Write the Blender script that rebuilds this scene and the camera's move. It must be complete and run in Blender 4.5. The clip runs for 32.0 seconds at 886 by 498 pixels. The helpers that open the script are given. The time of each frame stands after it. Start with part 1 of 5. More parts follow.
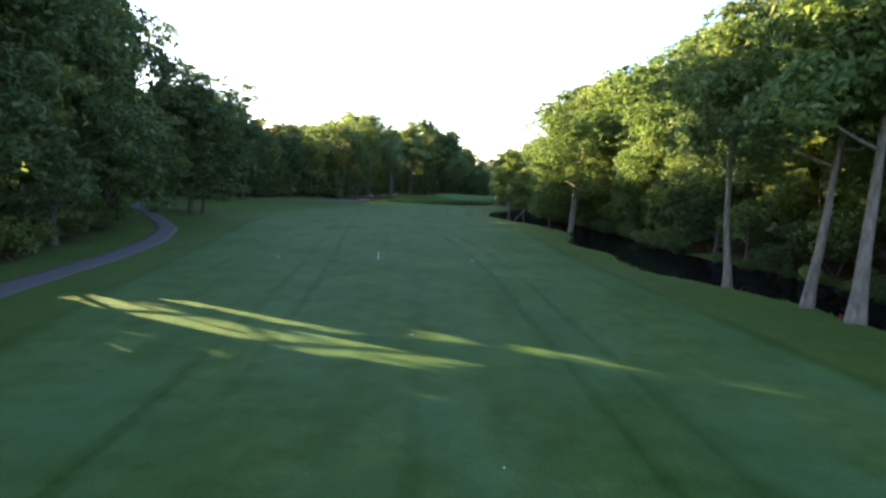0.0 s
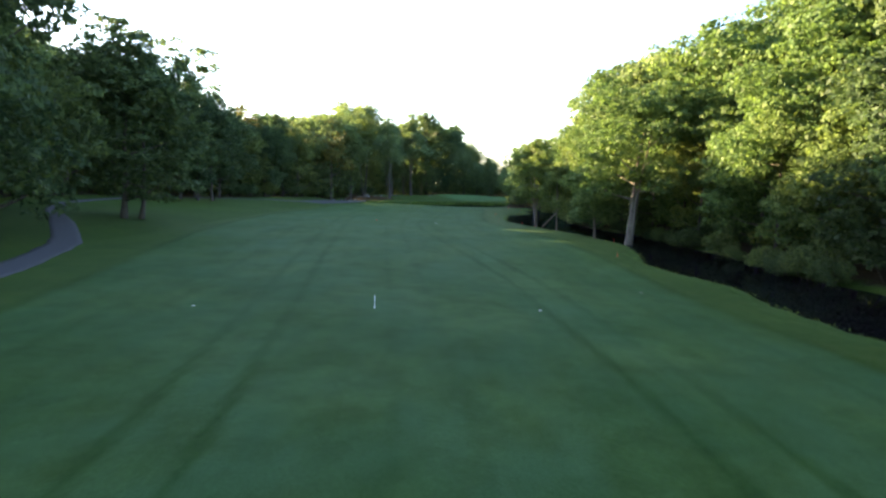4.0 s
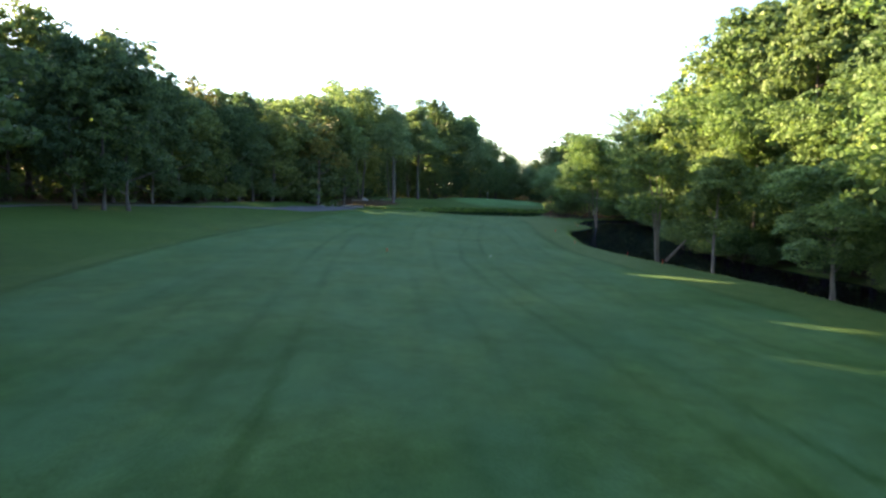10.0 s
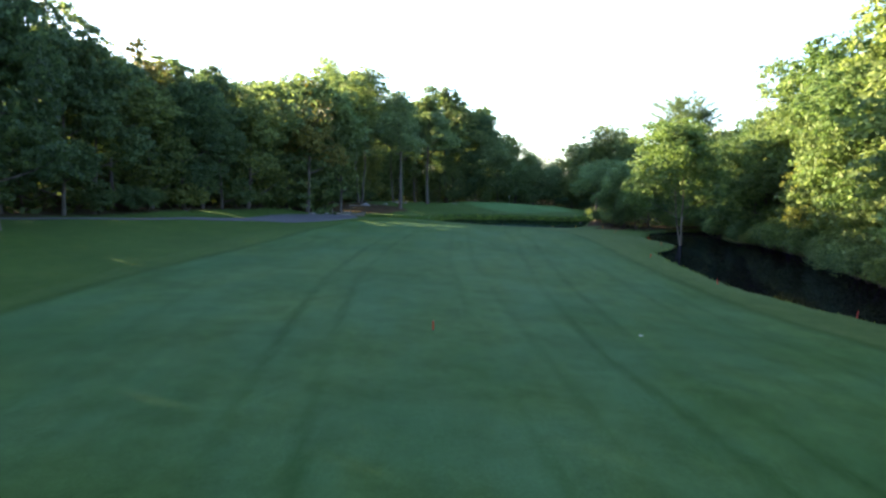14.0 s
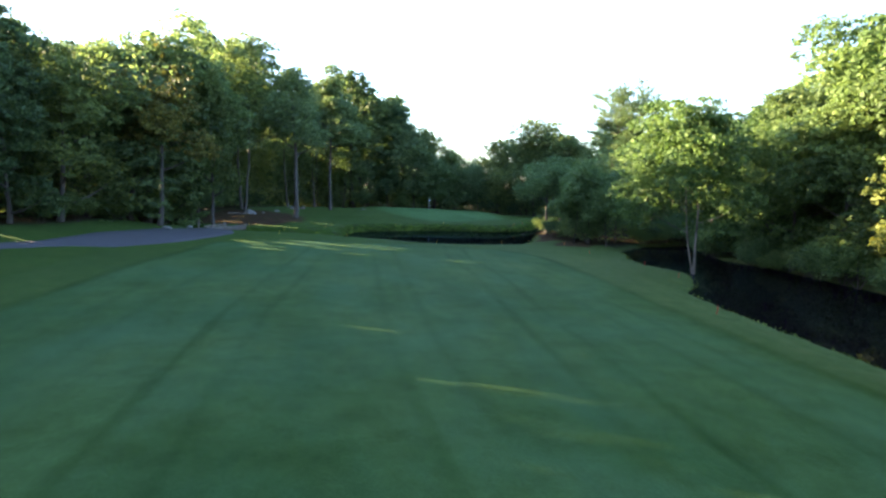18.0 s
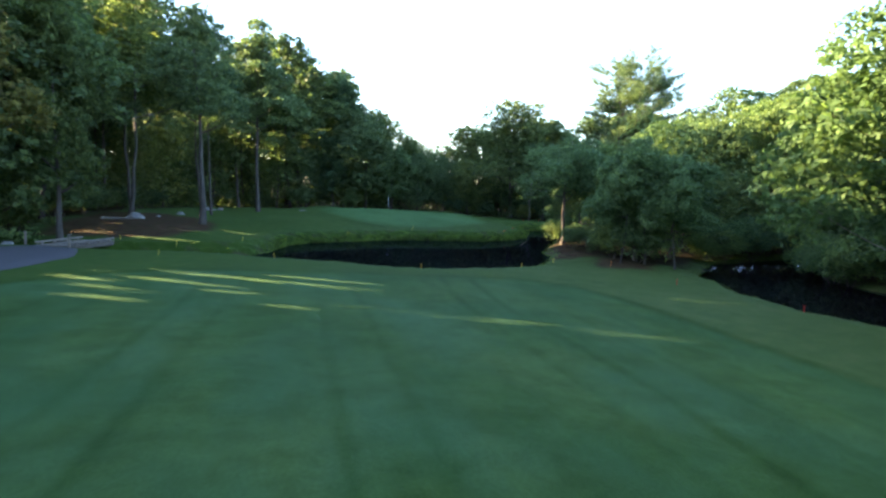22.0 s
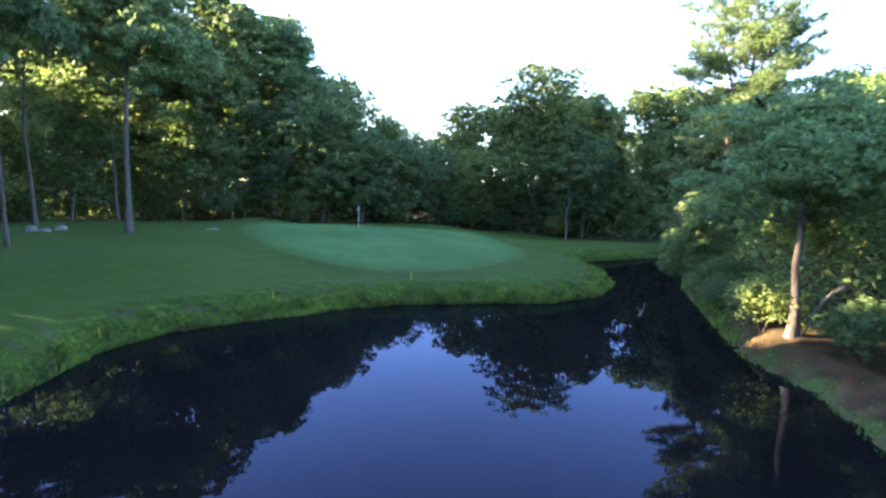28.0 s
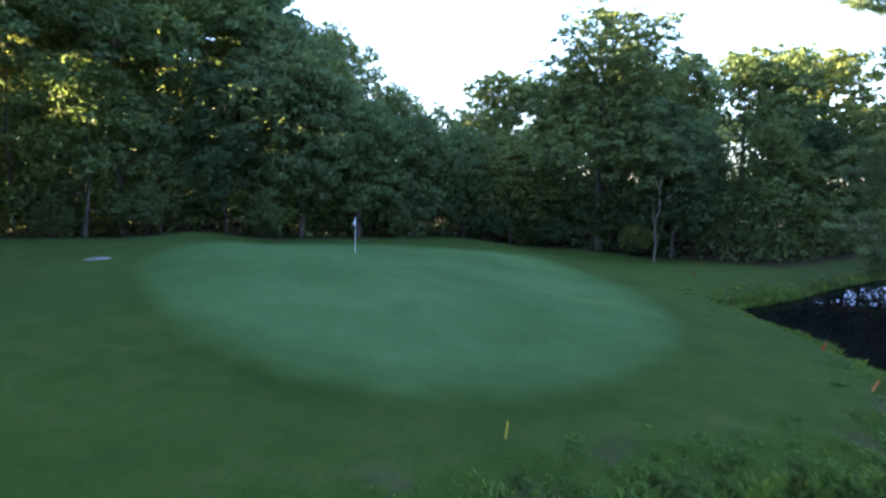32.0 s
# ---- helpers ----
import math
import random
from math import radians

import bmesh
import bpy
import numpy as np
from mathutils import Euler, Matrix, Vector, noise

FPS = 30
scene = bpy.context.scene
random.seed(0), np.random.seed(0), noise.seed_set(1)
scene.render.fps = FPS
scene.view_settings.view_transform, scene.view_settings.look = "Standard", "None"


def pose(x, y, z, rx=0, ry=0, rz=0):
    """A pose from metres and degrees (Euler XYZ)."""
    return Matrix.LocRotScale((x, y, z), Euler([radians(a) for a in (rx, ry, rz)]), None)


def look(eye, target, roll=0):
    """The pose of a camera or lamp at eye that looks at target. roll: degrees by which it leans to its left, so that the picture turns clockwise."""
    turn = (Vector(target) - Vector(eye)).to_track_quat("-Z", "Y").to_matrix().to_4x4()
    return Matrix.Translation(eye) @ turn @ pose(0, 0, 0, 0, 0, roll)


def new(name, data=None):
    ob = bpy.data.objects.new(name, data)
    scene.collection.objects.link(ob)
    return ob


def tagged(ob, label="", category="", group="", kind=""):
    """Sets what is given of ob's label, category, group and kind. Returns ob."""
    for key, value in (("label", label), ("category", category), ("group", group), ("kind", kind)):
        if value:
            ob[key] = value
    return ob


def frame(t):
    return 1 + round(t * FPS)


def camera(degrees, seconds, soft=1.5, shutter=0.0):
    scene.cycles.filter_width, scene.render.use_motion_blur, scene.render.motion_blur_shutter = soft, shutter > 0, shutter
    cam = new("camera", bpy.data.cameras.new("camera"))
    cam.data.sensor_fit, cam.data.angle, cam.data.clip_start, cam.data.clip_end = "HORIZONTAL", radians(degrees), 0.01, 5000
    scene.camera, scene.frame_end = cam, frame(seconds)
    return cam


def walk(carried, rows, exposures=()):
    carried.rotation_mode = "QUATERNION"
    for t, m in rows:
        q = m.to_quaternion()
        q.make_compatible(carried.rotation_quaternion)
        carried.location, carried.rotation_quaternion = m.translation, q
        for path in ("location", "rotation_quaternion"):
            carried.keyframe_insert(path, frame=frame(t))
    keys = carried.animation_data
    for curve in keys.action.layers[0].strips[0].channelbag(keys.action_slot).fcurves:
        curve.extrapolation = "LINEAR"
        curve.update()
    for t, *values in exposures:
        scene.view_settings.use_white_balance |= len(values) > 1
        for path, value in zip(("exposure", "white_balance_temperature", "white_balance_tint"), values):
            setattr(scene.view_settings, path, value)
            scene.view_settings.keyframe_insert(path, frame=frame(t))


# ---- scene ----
cam = camera(71.9, 32.0, soft=2.4, shutter=0.4)
METRES, EYE, TILT, LEAN, TURN = 170.0, 5.0, -6.1, -0.9, 0.0
ROWS = [
    (0.0, 0.0, 0.0, 0.0, 0.0, 0.0, -0.0),
    (0.5, -0.0013, 0.013, 0.001, -0.03, 0.01, -0.0),
    (1.0, -0.0029, 0.0252, 0.002, -0.07, -0.02, -0.01),
    (1.5, -0.0047, 0.038, 0.0034, -0.11, -0.02, -0.02),
    (2.0, -0.0062, 0.0507, 0.0044, -0.14, 0.01, -0.01),
    (2.5, -0.0078, 0.0646, 0.0055, -0.19, 0.05, -0.01),
    (3.0, -0.0089, 0.0779, 0.0064, -0.25, 0.05, -0.04),
    (3.5, -0.01, 0.0919, 0.0077, -0.29, 0.05, -0.1),
    (5.5, -0.0158, 0.1514, 0.0147, -0.45, 0.02, -0.32),
    (6.0, -0.0178, 0.1665, 0.0164, -0.5, 0.05, -0.38),
    (6.5, -0.0203, 0.1823, 0.0186, -0.54, 0.04, -0.4),
    (7.0, -0.0227, 0.1974, 0.0209, -0.58, 0.05, -0.43),
    (7.5, -0.0247, 0.2136, 0.0224, -0.64, 0.04, -0.41),
    (8.0, -0.0265, 0.2292, 0.0235, -0.67, 0.06, -0.44),
    (8.5, -0.0289, 0.246, 0.0251, -0.7, 0.06, -0.44),
    (9.0, -0.0316, 0.262, 0.0269, -0.74, 0.06, -0.45),
    (9.5, -0.0347, 0.2783, 0.0287, -0.84, 0.06, -0.46),
    (10.0, -0.0374, 0.2948, 0.0308, -0.84, 0.06, -0.45),
    (10.5, -0.0404, 0.3116, 0.0329, -0.86, 0.08, -0.45),
    (11.0, -0.043, 0.3278, 0.0347, -0.87, 0.09, -0.45),
    (11.5, -0.0462, 0.3446, 0.0365, -0.91, 0.08, -0.42),
    (12.0, -0.0491, 0.3608, 0.0381, -0.93, 0.1, -0.42),
    (12.5, -0.0521, 0.3774, 0.0398, -0.95, 0.11, -0.42),
    (13.0, -0.0544, 0.3935, 0.0416, -0.97, 0.11, -0.46),
    (13.5, -0.0561, 0.4082, 0.0434, -0.95, 0.15, -0.45),
    (15.5, -0.0598, 0.4708, 0.0508, -5.99, 0.29, -0.34),
    (16.0, -0.0603, 0.4859, 0.0527, -8.37, 0.27, -0.04),
    (16.5, -0.0612, 0.5008, 0.0547, -9.36, 0.24, 0.09),
    (17.0, -0.0618, 0.5166, 0.0569, -9.91, 0.23, 0.16),
    (17.5, -0.0616, 0.5319, 0.0586, -10.23, 0.23, 0.2),
    (18.0, -0.0614, 0.5481, 0.06, -10.5, 0.25, 0.23),
    (18.5, -0.0608, 0.5638, 0.0613, -10.72, 0.19, 0.22),
    (19.0, -0.0603, 0.5804, 0.0628, -10.92, 0.17, 0.23),
    (19.5, -0.0596, 0.5965, 0.0643, -11.05, 0.15, 0.24),
    (20.0, -0.0592, 0.6134, 0.066, -11.33, 0.12, 0.29),
    (20.5, -0.0585, 0.6298, 0.0677, -12.09, 0.08, 0.39),
    (21.0, -0.0571, 0.6469, 0.069, -13.42, 0.09, 0.51),
    (21.5, -0.0556, 0.6636, 0.07, -14.7, 0.06, 0.66),
    (22.0, -0.0535, 0.6809, 0.0712, -15.93, 0.03, 0.79),
    (22.5, -0.0509, 0.6971, 0.0727, -16.69, -0.02, 0.88),
    (23.0, -0.0483, 0.7136, 0.0742, -17.24, -0.03, 0.93),
    (23.5, -0.0451, 0.7292, 0.0759, -17.55, -0.04, 0.96),
    (24.0, -0.0418, 0.7455, 0.0778, -17.88, -0.03, 0.98),
    (24.5, -0.0385, 0.7606, 0.0794, -18.03, -0.04, 0.98),
    (26.5, -0.0294, 0.8202, 0.0878, -18.82, -0.18, 0.89),
    (27.0, -0.0265, 0.8358, 0.0897, -18.95, -0.17, 0.9),
    (27.5, -0.0236, 0.8507, 0.0914, -19.08, -0.2, 0.87),
    (28.0, -0.0205, 0.8658, 0.0931, -19.18, -0.22, 0.88),
    (28.5, -0.0178, 0.8798, 0.0947, -19.27, -0.27, 0.89),
    (29.0, -0.0146, 0.895, 0.0958, -19.34, -0.25, 0.91),
    (29.5, -0.0119, 0.9098, 0.0965, -19.42, -0.21, 0.91),
    (30.0, -0.009, 0.9256, 0.0975, -19.53, -0.21, 0.91),
    (30.5, -0.0061, 0.9407, 0.0993, -19.64, -0.21, 0.92),
    (31.0, -0.0027, 0.9559, 0.1013, -19.66, -0.26, 0.92),
    (31.5, 0.0002, 0.9704, 0.1028, -19.7, -0.27, 0.95),
    (32.0, 0.0026, 0.9845, 0.1046, -19.76, -0.31, 0.97),
]
walk(cam, [(t, pose(0, 0, EYE, TILT, LEAN, TURN) @ pose(METRES * x, METRES * y, METRES * z, 90 + pitch, roll, yaw)) for t, x, y, z, yaw, pitch, roll in ROWS],
     exposures=[(0.0, 3.32, 7500, 23), (3.0, 3.47, 7400, 22), (13.0, 3.52, 7000, 20), (19.0, 3.6, 6750, 20), (22.0, 3.63, 6800, 19),
                (24.0, 4.27, 6600, 21), (27.0, 4.47, 6500, 26), (28.0, 4.34, 6450, 28), (30.0, 4.16, 6500, 29), (32.0, 4.02, 6600, 29)])

# ---- light: low morning sun from ahead and the left, clear sky ----
SUN_EL, SUN_AZ = radians(11.5), radians(152.0)   # azimuth counted from +x towards +y
SUN_DIR = Vector((math.cos(SUN_AZ) * math.cos(SUN_EL), math.sin(SUN_AZ) * math.cos(SUN_EL), math.sin(SUN_EL)))
world = bpy.data.worlds.new("world")
scene.world = world
world.use_nodes = True
wn = world.node_tree
sky = wn.nodes.new("ShaderNodeTexSky")
sky.sky_type, sky.sun_disc = "NISHITA", False
sky.sun_elevation, sky.sun_rotation = SUN_EL, math.atan2(SUN_DIR.x, SUN_DIR.y) % (2 * math.pi)
sky.air_density, sky.dust_density, sky.ozone_density = 1.0, 0.7, 3.0
wn.links.new(sky.outputs[0], wn.nodes["Background"].inputs[0])
wn.nodes["Background"].inputs[1].default_value = 0.09
sun = new("sun", bpy.data.lights.new("sun", "SUN"))
sun.data.energy, sun.data.angle, sun.data.color = 5.0, radians(0.45), (1.0, 0.82, 0.48)
sun.matrix_world = look(SUN_DIR * 200, (0, 0, 0))

# ---- materials ----
def mat(name):
    m = bpy.data.materials.new(name)
    m.use_nodes = True
    return m, m.node_tree.nodes, m.node_tree.links, m.node_tree.nodes["Principled BSDF"]


def nd(nodes, kind, **inputs):
    n = nodes.new("ShaderNode" + kind)
    for k, v in inputs.items():
        n.inputs[k.replace("_", " ")].default_value = v
    return n


def noise_tex(nodes, links, scale, detail=4.0, rough=0.6, stretch=None):
    co = nodes.new("ShaderNodeTexCoord")
    n = nd(nodes, "TexNoise", Scale=scale, Detail=detail, Roughness=rough)
    if stretch:
        mp = nodes.new("ShaderNodeMapping")
        mp.inputs["Scale"].default_value = stretch
        links.new(co.outputs["Object"], mp.inputs[0])
        links.new(mp.outputs[0], n.inputs["Vector"])
    else:
        links.new(co.outputs["Object"], n.inputs["Vector"])
    return n.outputs["Fac"]


def ramp(nodes, links, fac, stops):
    r = nodes.new("ShaderNodeValToRGB")
    el = r.color_ramp.elements
    while len(el) < len(stops):
        el.new(0.5)
    for e, (p, c) in zip(el, stops):
        e.position, e.color = p, (*c, 1)
    links.new(fac, r.inputs[0])
    return r.outputs["Color"]


def mix(nodes, links, fac, a, b, blend="MIX"):
    n = nodes.new("ShaderNodeMix")
    n.data_type, n.blend_type = "RGBA", blend
    for sock, v in ((n.inputs[0], fac), (n.inputs[6], a), (n.inputs[7], b)):
        if isinstance(v, bpy.types.NodeSocket):
            links.new(v, sock)
        else:
            sock.default_value = v if isinstance(v, float) else (*v, 1)
    return n.outputs[2]


def bump(nodes, links, bsdf, height, strength, distance):
    b = nd(nodes, "Bump", Strength=strength, Distance=distance)
    links.new(height, b.inputs["Height"])
    links.new(b.outputs[0], bsdf.inputs["Normal"])


def simple(name, col_a, col_b, rough=0.7, scale=8.0, strength=0.3, dist=0.02, metal=0.0, stretch=None):
    m, n, l, b = mat(name)
    f = noise_tex(n, l, scale, 5, 0.65, stretch)
    l.new(ramp(n, l, f, [(0.3, col_a), (0.7, col_b)]), b.inputs["Base Color"])
    b.inputs["Roughness"].default_value, b.inputs["Metallic"].default_value = rough, metal
    bump(n, l, b, f, strength, dist)
    return m


def leaf_material(name, dark, mid, light, glow=0.35, vary=1.0, patches=0.0):
    """Leaves: hue by tree and by leaf, light passing through."""
    m, n, l, b = mat(name)
    info, geo = n.new("ShaderNodeObjectInfo"), n.new("ShaderNodeNewGeometry")
    tree = ramp(n, l, info.outputs["Random"], [(0.0, dark), (0.5, mid), (1.0, light)])
    leaf = ramp(n, l, geo.outputs["Random Per Island"], [(0.0, (0.5, 0.55, 0.5)), (0.55, (1, 1, 1)), (1.0, (1.5, 1.35, 1.1))])
    col = mix(n, l, 1.0, tree, leaf, "MULTIPLY")
    again, part_of = n.new("ShaderNodeMath"), n.new("ShaderNodeMath")
    again.operation, part_of.operation = "MULTIPLY", "FRACT"
    again.inputs[1].default_value = 7.31
    l.new(info.outputs["Random"], again.inputs[0])
    l.new(again.outputs[0], part_of.inputs[0])
    col = mix(n, l, vary, col, ramp(n, l, part_of.outputs[0], [(0.0, (0.66, 0.74, 0.8)), (0.35, (0.95, 0.98, 1.02)), (0.7, (1.12, 1.1, 0.98)), (1.0, (1.34, 1.14, 0.9))]), "MULTIPLY")
    big = noise_tex(n, l, 0.35, 3)
    col = mix(n, l, 1.0, col, ramp(n, l, big, [(0.3, (0.75, 0.8, 0.75)), (0.7, (1.2, 1.15, 1.0))]), "MULTIPLY")
    if patches:
        col = mix(n, l, patches, col, ramp(n, l, noise_tex(n, l, 1.3, 4, 0.65), [(0.34, (0.5, 0.4, 0.42)), (0.47, (0.95, 0.95, 0.95)), (0.68, (1.35, 1.22, 0.95))]), "MULTIPLY")
    l.new(col, b.inputs["Base Color"])
    b.inputs["Roughness"].default_value = 0.55
    b.inputs["Specular IOR Level"].default_value = 0.16
    tr = n.new("ShaderNodeBsdfTranslucent")
    l.new(mix(n, l, 1.0, col, (1.12, 1.13, 0.78), "MULTIPLY"), tr.inputs[0])
    ms = n.new("ShaderNodeMixShader")
    ms.inputs[0].default_value = glow
    l.new(b.outputs[0], ms.inputs[1])
    l.new(tr.outputs[0], ms.inputs[2])
    l.new(ms.outputs[0], n["Material Output"].inputs[0])
    return m


# blue raised to carry the cool shade of the woods
LEAF = leaf_material("leaf_green", (0.072, 0.12, 0.06), (0.092, 0.147, 0.069), (0.118, 0.165, 0.072), 0.44)
# paler, bluer copy of the green: distance haze and skylight put into the colour
LEAF_HAZED = leaf_material("leaf_hazed_trees", (0.107, 0.177, 0.096), (0.13, 0.2, 0.107), (0.158, 0.22, 0.11), 0.5)
LEAF_LIGHT = leaf_material("leaf_yellow_green", (0.087, 0.158, 0.065), (0.106, 0.178, 0.074), (0.125, 0.188, 0.081), 0.44, 0.55)
# light green of the thicket, raised further to stand in for haze
LEAF_MID = leaf_material("leaf_fresh_green", (0.132, 0.22, 0.112), (0.154, 0.244, 0.12), (0.178, 0.254, 0.122), 0.5)
LEAF_RUST = leaf_material("leaf_rusty", (0.115, 0.115, 0.04), (0.13, 0.125, 0.04), (0.15, 0.14, 0.045))
NEEDLE = leaf_material("pine_needles", (0.085, 0.15, 0.085), (0.105, 0.172, 0.092), (0.13, 0.19, 0.1), 0.36, 0.0)
BARK = simple("bark_grey", (0.04, 0.033, 0.028), (0.115, 0.097, 0.082), 0.9, 9, 0.8, 0.05, stretch=(1, 1, 0.15))
BARK_PINE = simple("bark_pine", (0.07, 0.05, 0.04), (0.2, 0.145, 0.11), 0.9, 7, 0.8, 0.05, stretch=(1, 1, 0.2))
BARK_PALE = simple("bark_pale", (0.08, 0.065, 0.053), (0.25, 0.21, 0.17), 0.9, 6, 0.8, 0.05, stretch=(1, 1, 0.25))
STONE = simple("field_stone", (0.09, 0.088, 0.085), (0.27, 0.26, 0.245), 0.85, 3, 0.6, 0.05)
GRAVEL = simple("path_gravel", (0.042, 0.04, 0.044), (0.09, 0.086, 0.09), 0.95, 22, 0.7, 0.02)
WHITE_PAINT = simple("white_paint", (0.7, 0.7, 0.7), (0.82, 0.82, 0.82), 0.45, 12, 0.05, 0.002)
DISC_PAINT = simple("worn_white_plastic", (0.3, 0.29, 0.26), (0.55, 0.53, 0.48), 0.6, 12, 0.1, 0.003)
YELLOW_PAINT = simple("yellow_paint", (0.6, 0.42, 0.05), (0.75, 0.55, 0.09), 0.5, 14, 0.1, 0.002)
RED_PAINT = simple("red_paint", (0.55, 0.04, 0.02), (0.72, 0.07, 0.03), 0.5, 14, 0.1, 0.002)
ORANGE_PAINT = simple("orange_paint", (0.7, 0.2, 0.04), (0.8, 0.26, 0.05), 0.5, 14, 0.1, 0.002)
WOOD_OLD = simple("weathered_wood", (0.13, 0.105, 0.085), (0.26, 0.22, 0.18), 0.85, 10, 0.4, 0.01, stretch=(0.2, 1, 1))
CLOTH = simple("flag_cloth", (0.75, 0.76, 0.8), (0.85, 0.85, 0.88), 0.8, 20, 0.1, 0.002)
DARK = simple("dark_cup", (0.01, 0.01, 0.01), (0.03, 0.03, 0.03), 0.8, 10, 0.1, 0.002)


def ground_material():
    """Mown fairway, rough, putting green, mulch, leaf litter and bank soil, by zone."""
    m, n, l, b = mat("turf_and_soil")

    def zone(name):
        a = n.new("ShaderNodeAttribute")
        a.attribute_name = name
        return a.outputs["Fac"]

    fine, mid_n, big = noise_tex(n, l, 14, 4, 0.7), noise_tex(n, l, 1.1, 5, 0.65), noise_tex(n, l, 0.16, 4, 0.55)
    streak = noise_tex(n, l, 0.5, 3, 0.5, (2.2, 0.12, 1))
    fair = ramp(n, l, big, [(0.3, (0.036, 0.078, 0.018)), (0.5, (0.043, 0.09, 0.022)), (0.72, (0.053, 0.1, 0.026))])
    fair = mix(n, l, 0.6, fair, ramp(n, l, mid_n, [(0.3, (0.7, 0.74, 0.7)), (0.7, (1.25, 1.2, 1.2))]), "MULTIPLY")
    fair = mix(n, l, 0.6, fair, ramp(n, l, streak, [(0.3, (0.9, 0.91, 0.88)), (0.65, (1.06, 1.06, 1.06))]), "MULTIPLY")
    teal = noise_tex(n, l, 0.3, 4, 0.6, (1.0, 0.45, 1))
    fair = mix(n, l, ramp(n, l, teal, [(0.4, (0, 0, 0)), (0.62, (0.65, 0.65, 0.65))]), fair, (0.038, 0.094, 0.036))
    patch = noise_tex(n, l, 0.22, 5, 0.6, (1.0, 0.55, 1))
    fair = mix(n, l, 0.9, fair, ramp(n, l, patch, [(0.38, (0.74, 0.84, 0.7)), (0.56, (1.06, 1.03, 1.05))]), "MULTIPLY")
    blot = noise_tex(n, l, 0.55, 4, 0.6)
    fair = mix(n, l, 0.6, fair, ramp(n, l, blot, [(0.36, (0.82, 0.8, 0.62)), (0.52, (1.0, 1.0, 1.0)), (0.7, (1.02, 1.08, 1.22))]), "MULTIPLY")
    rough = ramp(n, l, mid_n, [(0.25, (0.026, 0.057, 0.009)), (0.52, (0.036, 0.07, 0.011)), (0.8, (0.06, 0.08, 0.018))])
    rough = mix(n, l, 0.8, rough, ramp(n, l, big, [(0.3, (0.8, 0.85, 0.75)), (0.7, (1.2, 1.15, 1.1))]), "MULTIPLY")
    # paler rough towards the creek: partly dry grass, partly brighter light put into colour
    dry = ramp(n, l, mid_n, [(0.25, (0.05, 0.086, 0.024)), (0.55, (0.078, 0.112, 0.036)), (0.8, (0.11, 0.12, 0.05))])
    rough = mix(n, l, zone("dry"), rough, dry)
    green = ramp(n, l, big, [(0.3, (0.049, 0.115, 0.034)), (0.7, (0.063, 0.136, 0.043))])
    green = mix(n, l, 0.8, green, ramp(n, l, patch, [(0.36, (0.76, 0.82, 0.7)), (0.58, (1.12, 1.1, 1.1))]), "MULTIPLY")
    green = mix(n, l, 0.5, green, ramp(n, l, blot, [(0.36, (0.84, 0.84, 0.74)), (0.52, (1.0, 1.0, 1.0)), (0.7, (1.08, 1.08, 1.12))]), "MULTIPLY")
    litter = ramp(n, l, mid_n, [(0.3, (0.028, 0.022, 0.014)), (0.6, (0.06, 0.045, 0.026)), (0.8, (0.05, 0.06, 0.02))])
    mulch = ramp(n, l, mid_n, [(0.3, (0.032, 0.016, 0.011)), (0.52, (0.075, 0.034, 0.023)), (0.68, (0.1, 0.052, 0.034))])
    soil = ramp(n, l, mid_n, [(0.3, (0.03, 0.024, 0.016)), (0.7, (0.1, 0.085, 0.05))])
    col = mix(n, l, zone("fairway"), rough, fair)
    col = mix(n, l, zone("track"), col, mix(n, l, 1.0, col, (0.55, 0.66, 0.42), "MULTIPLY"))
    col = mix(n, l, zone("fringe"), col, mix(n, l, 1.0, green, (0.88, 0.85, 0.77), "MULTIPLY"))
    col = mix(n, l, zone("green"), col, green)
    col = mix(n, l, zone("mulch"), col, mulch)
    col = mix(n, l, zone("woods"), col, litter)
    col = mix(n, l, zone("bank"), col, soil)
    grain = ramp(n, l, fine, [(0.3, (0.72, 0.72, 0.72)), (0.7, (1.25, 1.25, 1.25))])
    l.new(mix(n, l, 0.7, col, grain, "MULTIPLY"), b.inputs["Base Color"])
    b.inputs["Roughness"].default_value = 0.8
    b.inputs["Specular IOR Level"].default_value = 0.05
    # green-tinted sheen brightens the grass seen at low angles
    bare = n.new("ShaderNodeMath")
    bare.operation = "MAXIMUM"
    l.new(zone("mulch"), bare.inputs[0])
    l.new(zone("woods"), bare.inputs[1])
    grass_sheen = n.new("ShaderNodeMath")
    grass_sheen.operation = "MULTIPLY_ADD"
    grass_sheen.inputs[1].default_value, grass_sheen.inputs[2].default_value = -0.06, 0.06
    l.new(bare.outputs[0], grass_sheen.inputs[0])
    l.new(grass_sheen.outputs[0], b.inputs["Sheen Weight"])
    b.inputs["Sheen Roughness"].default_value = 0.3
    b.inputs["Sheen Tint"].default_value = (0.55, 1.0, 0.55, 1.0)
    bump(n, l, b, fine, 0.5, 0.04)
    return m


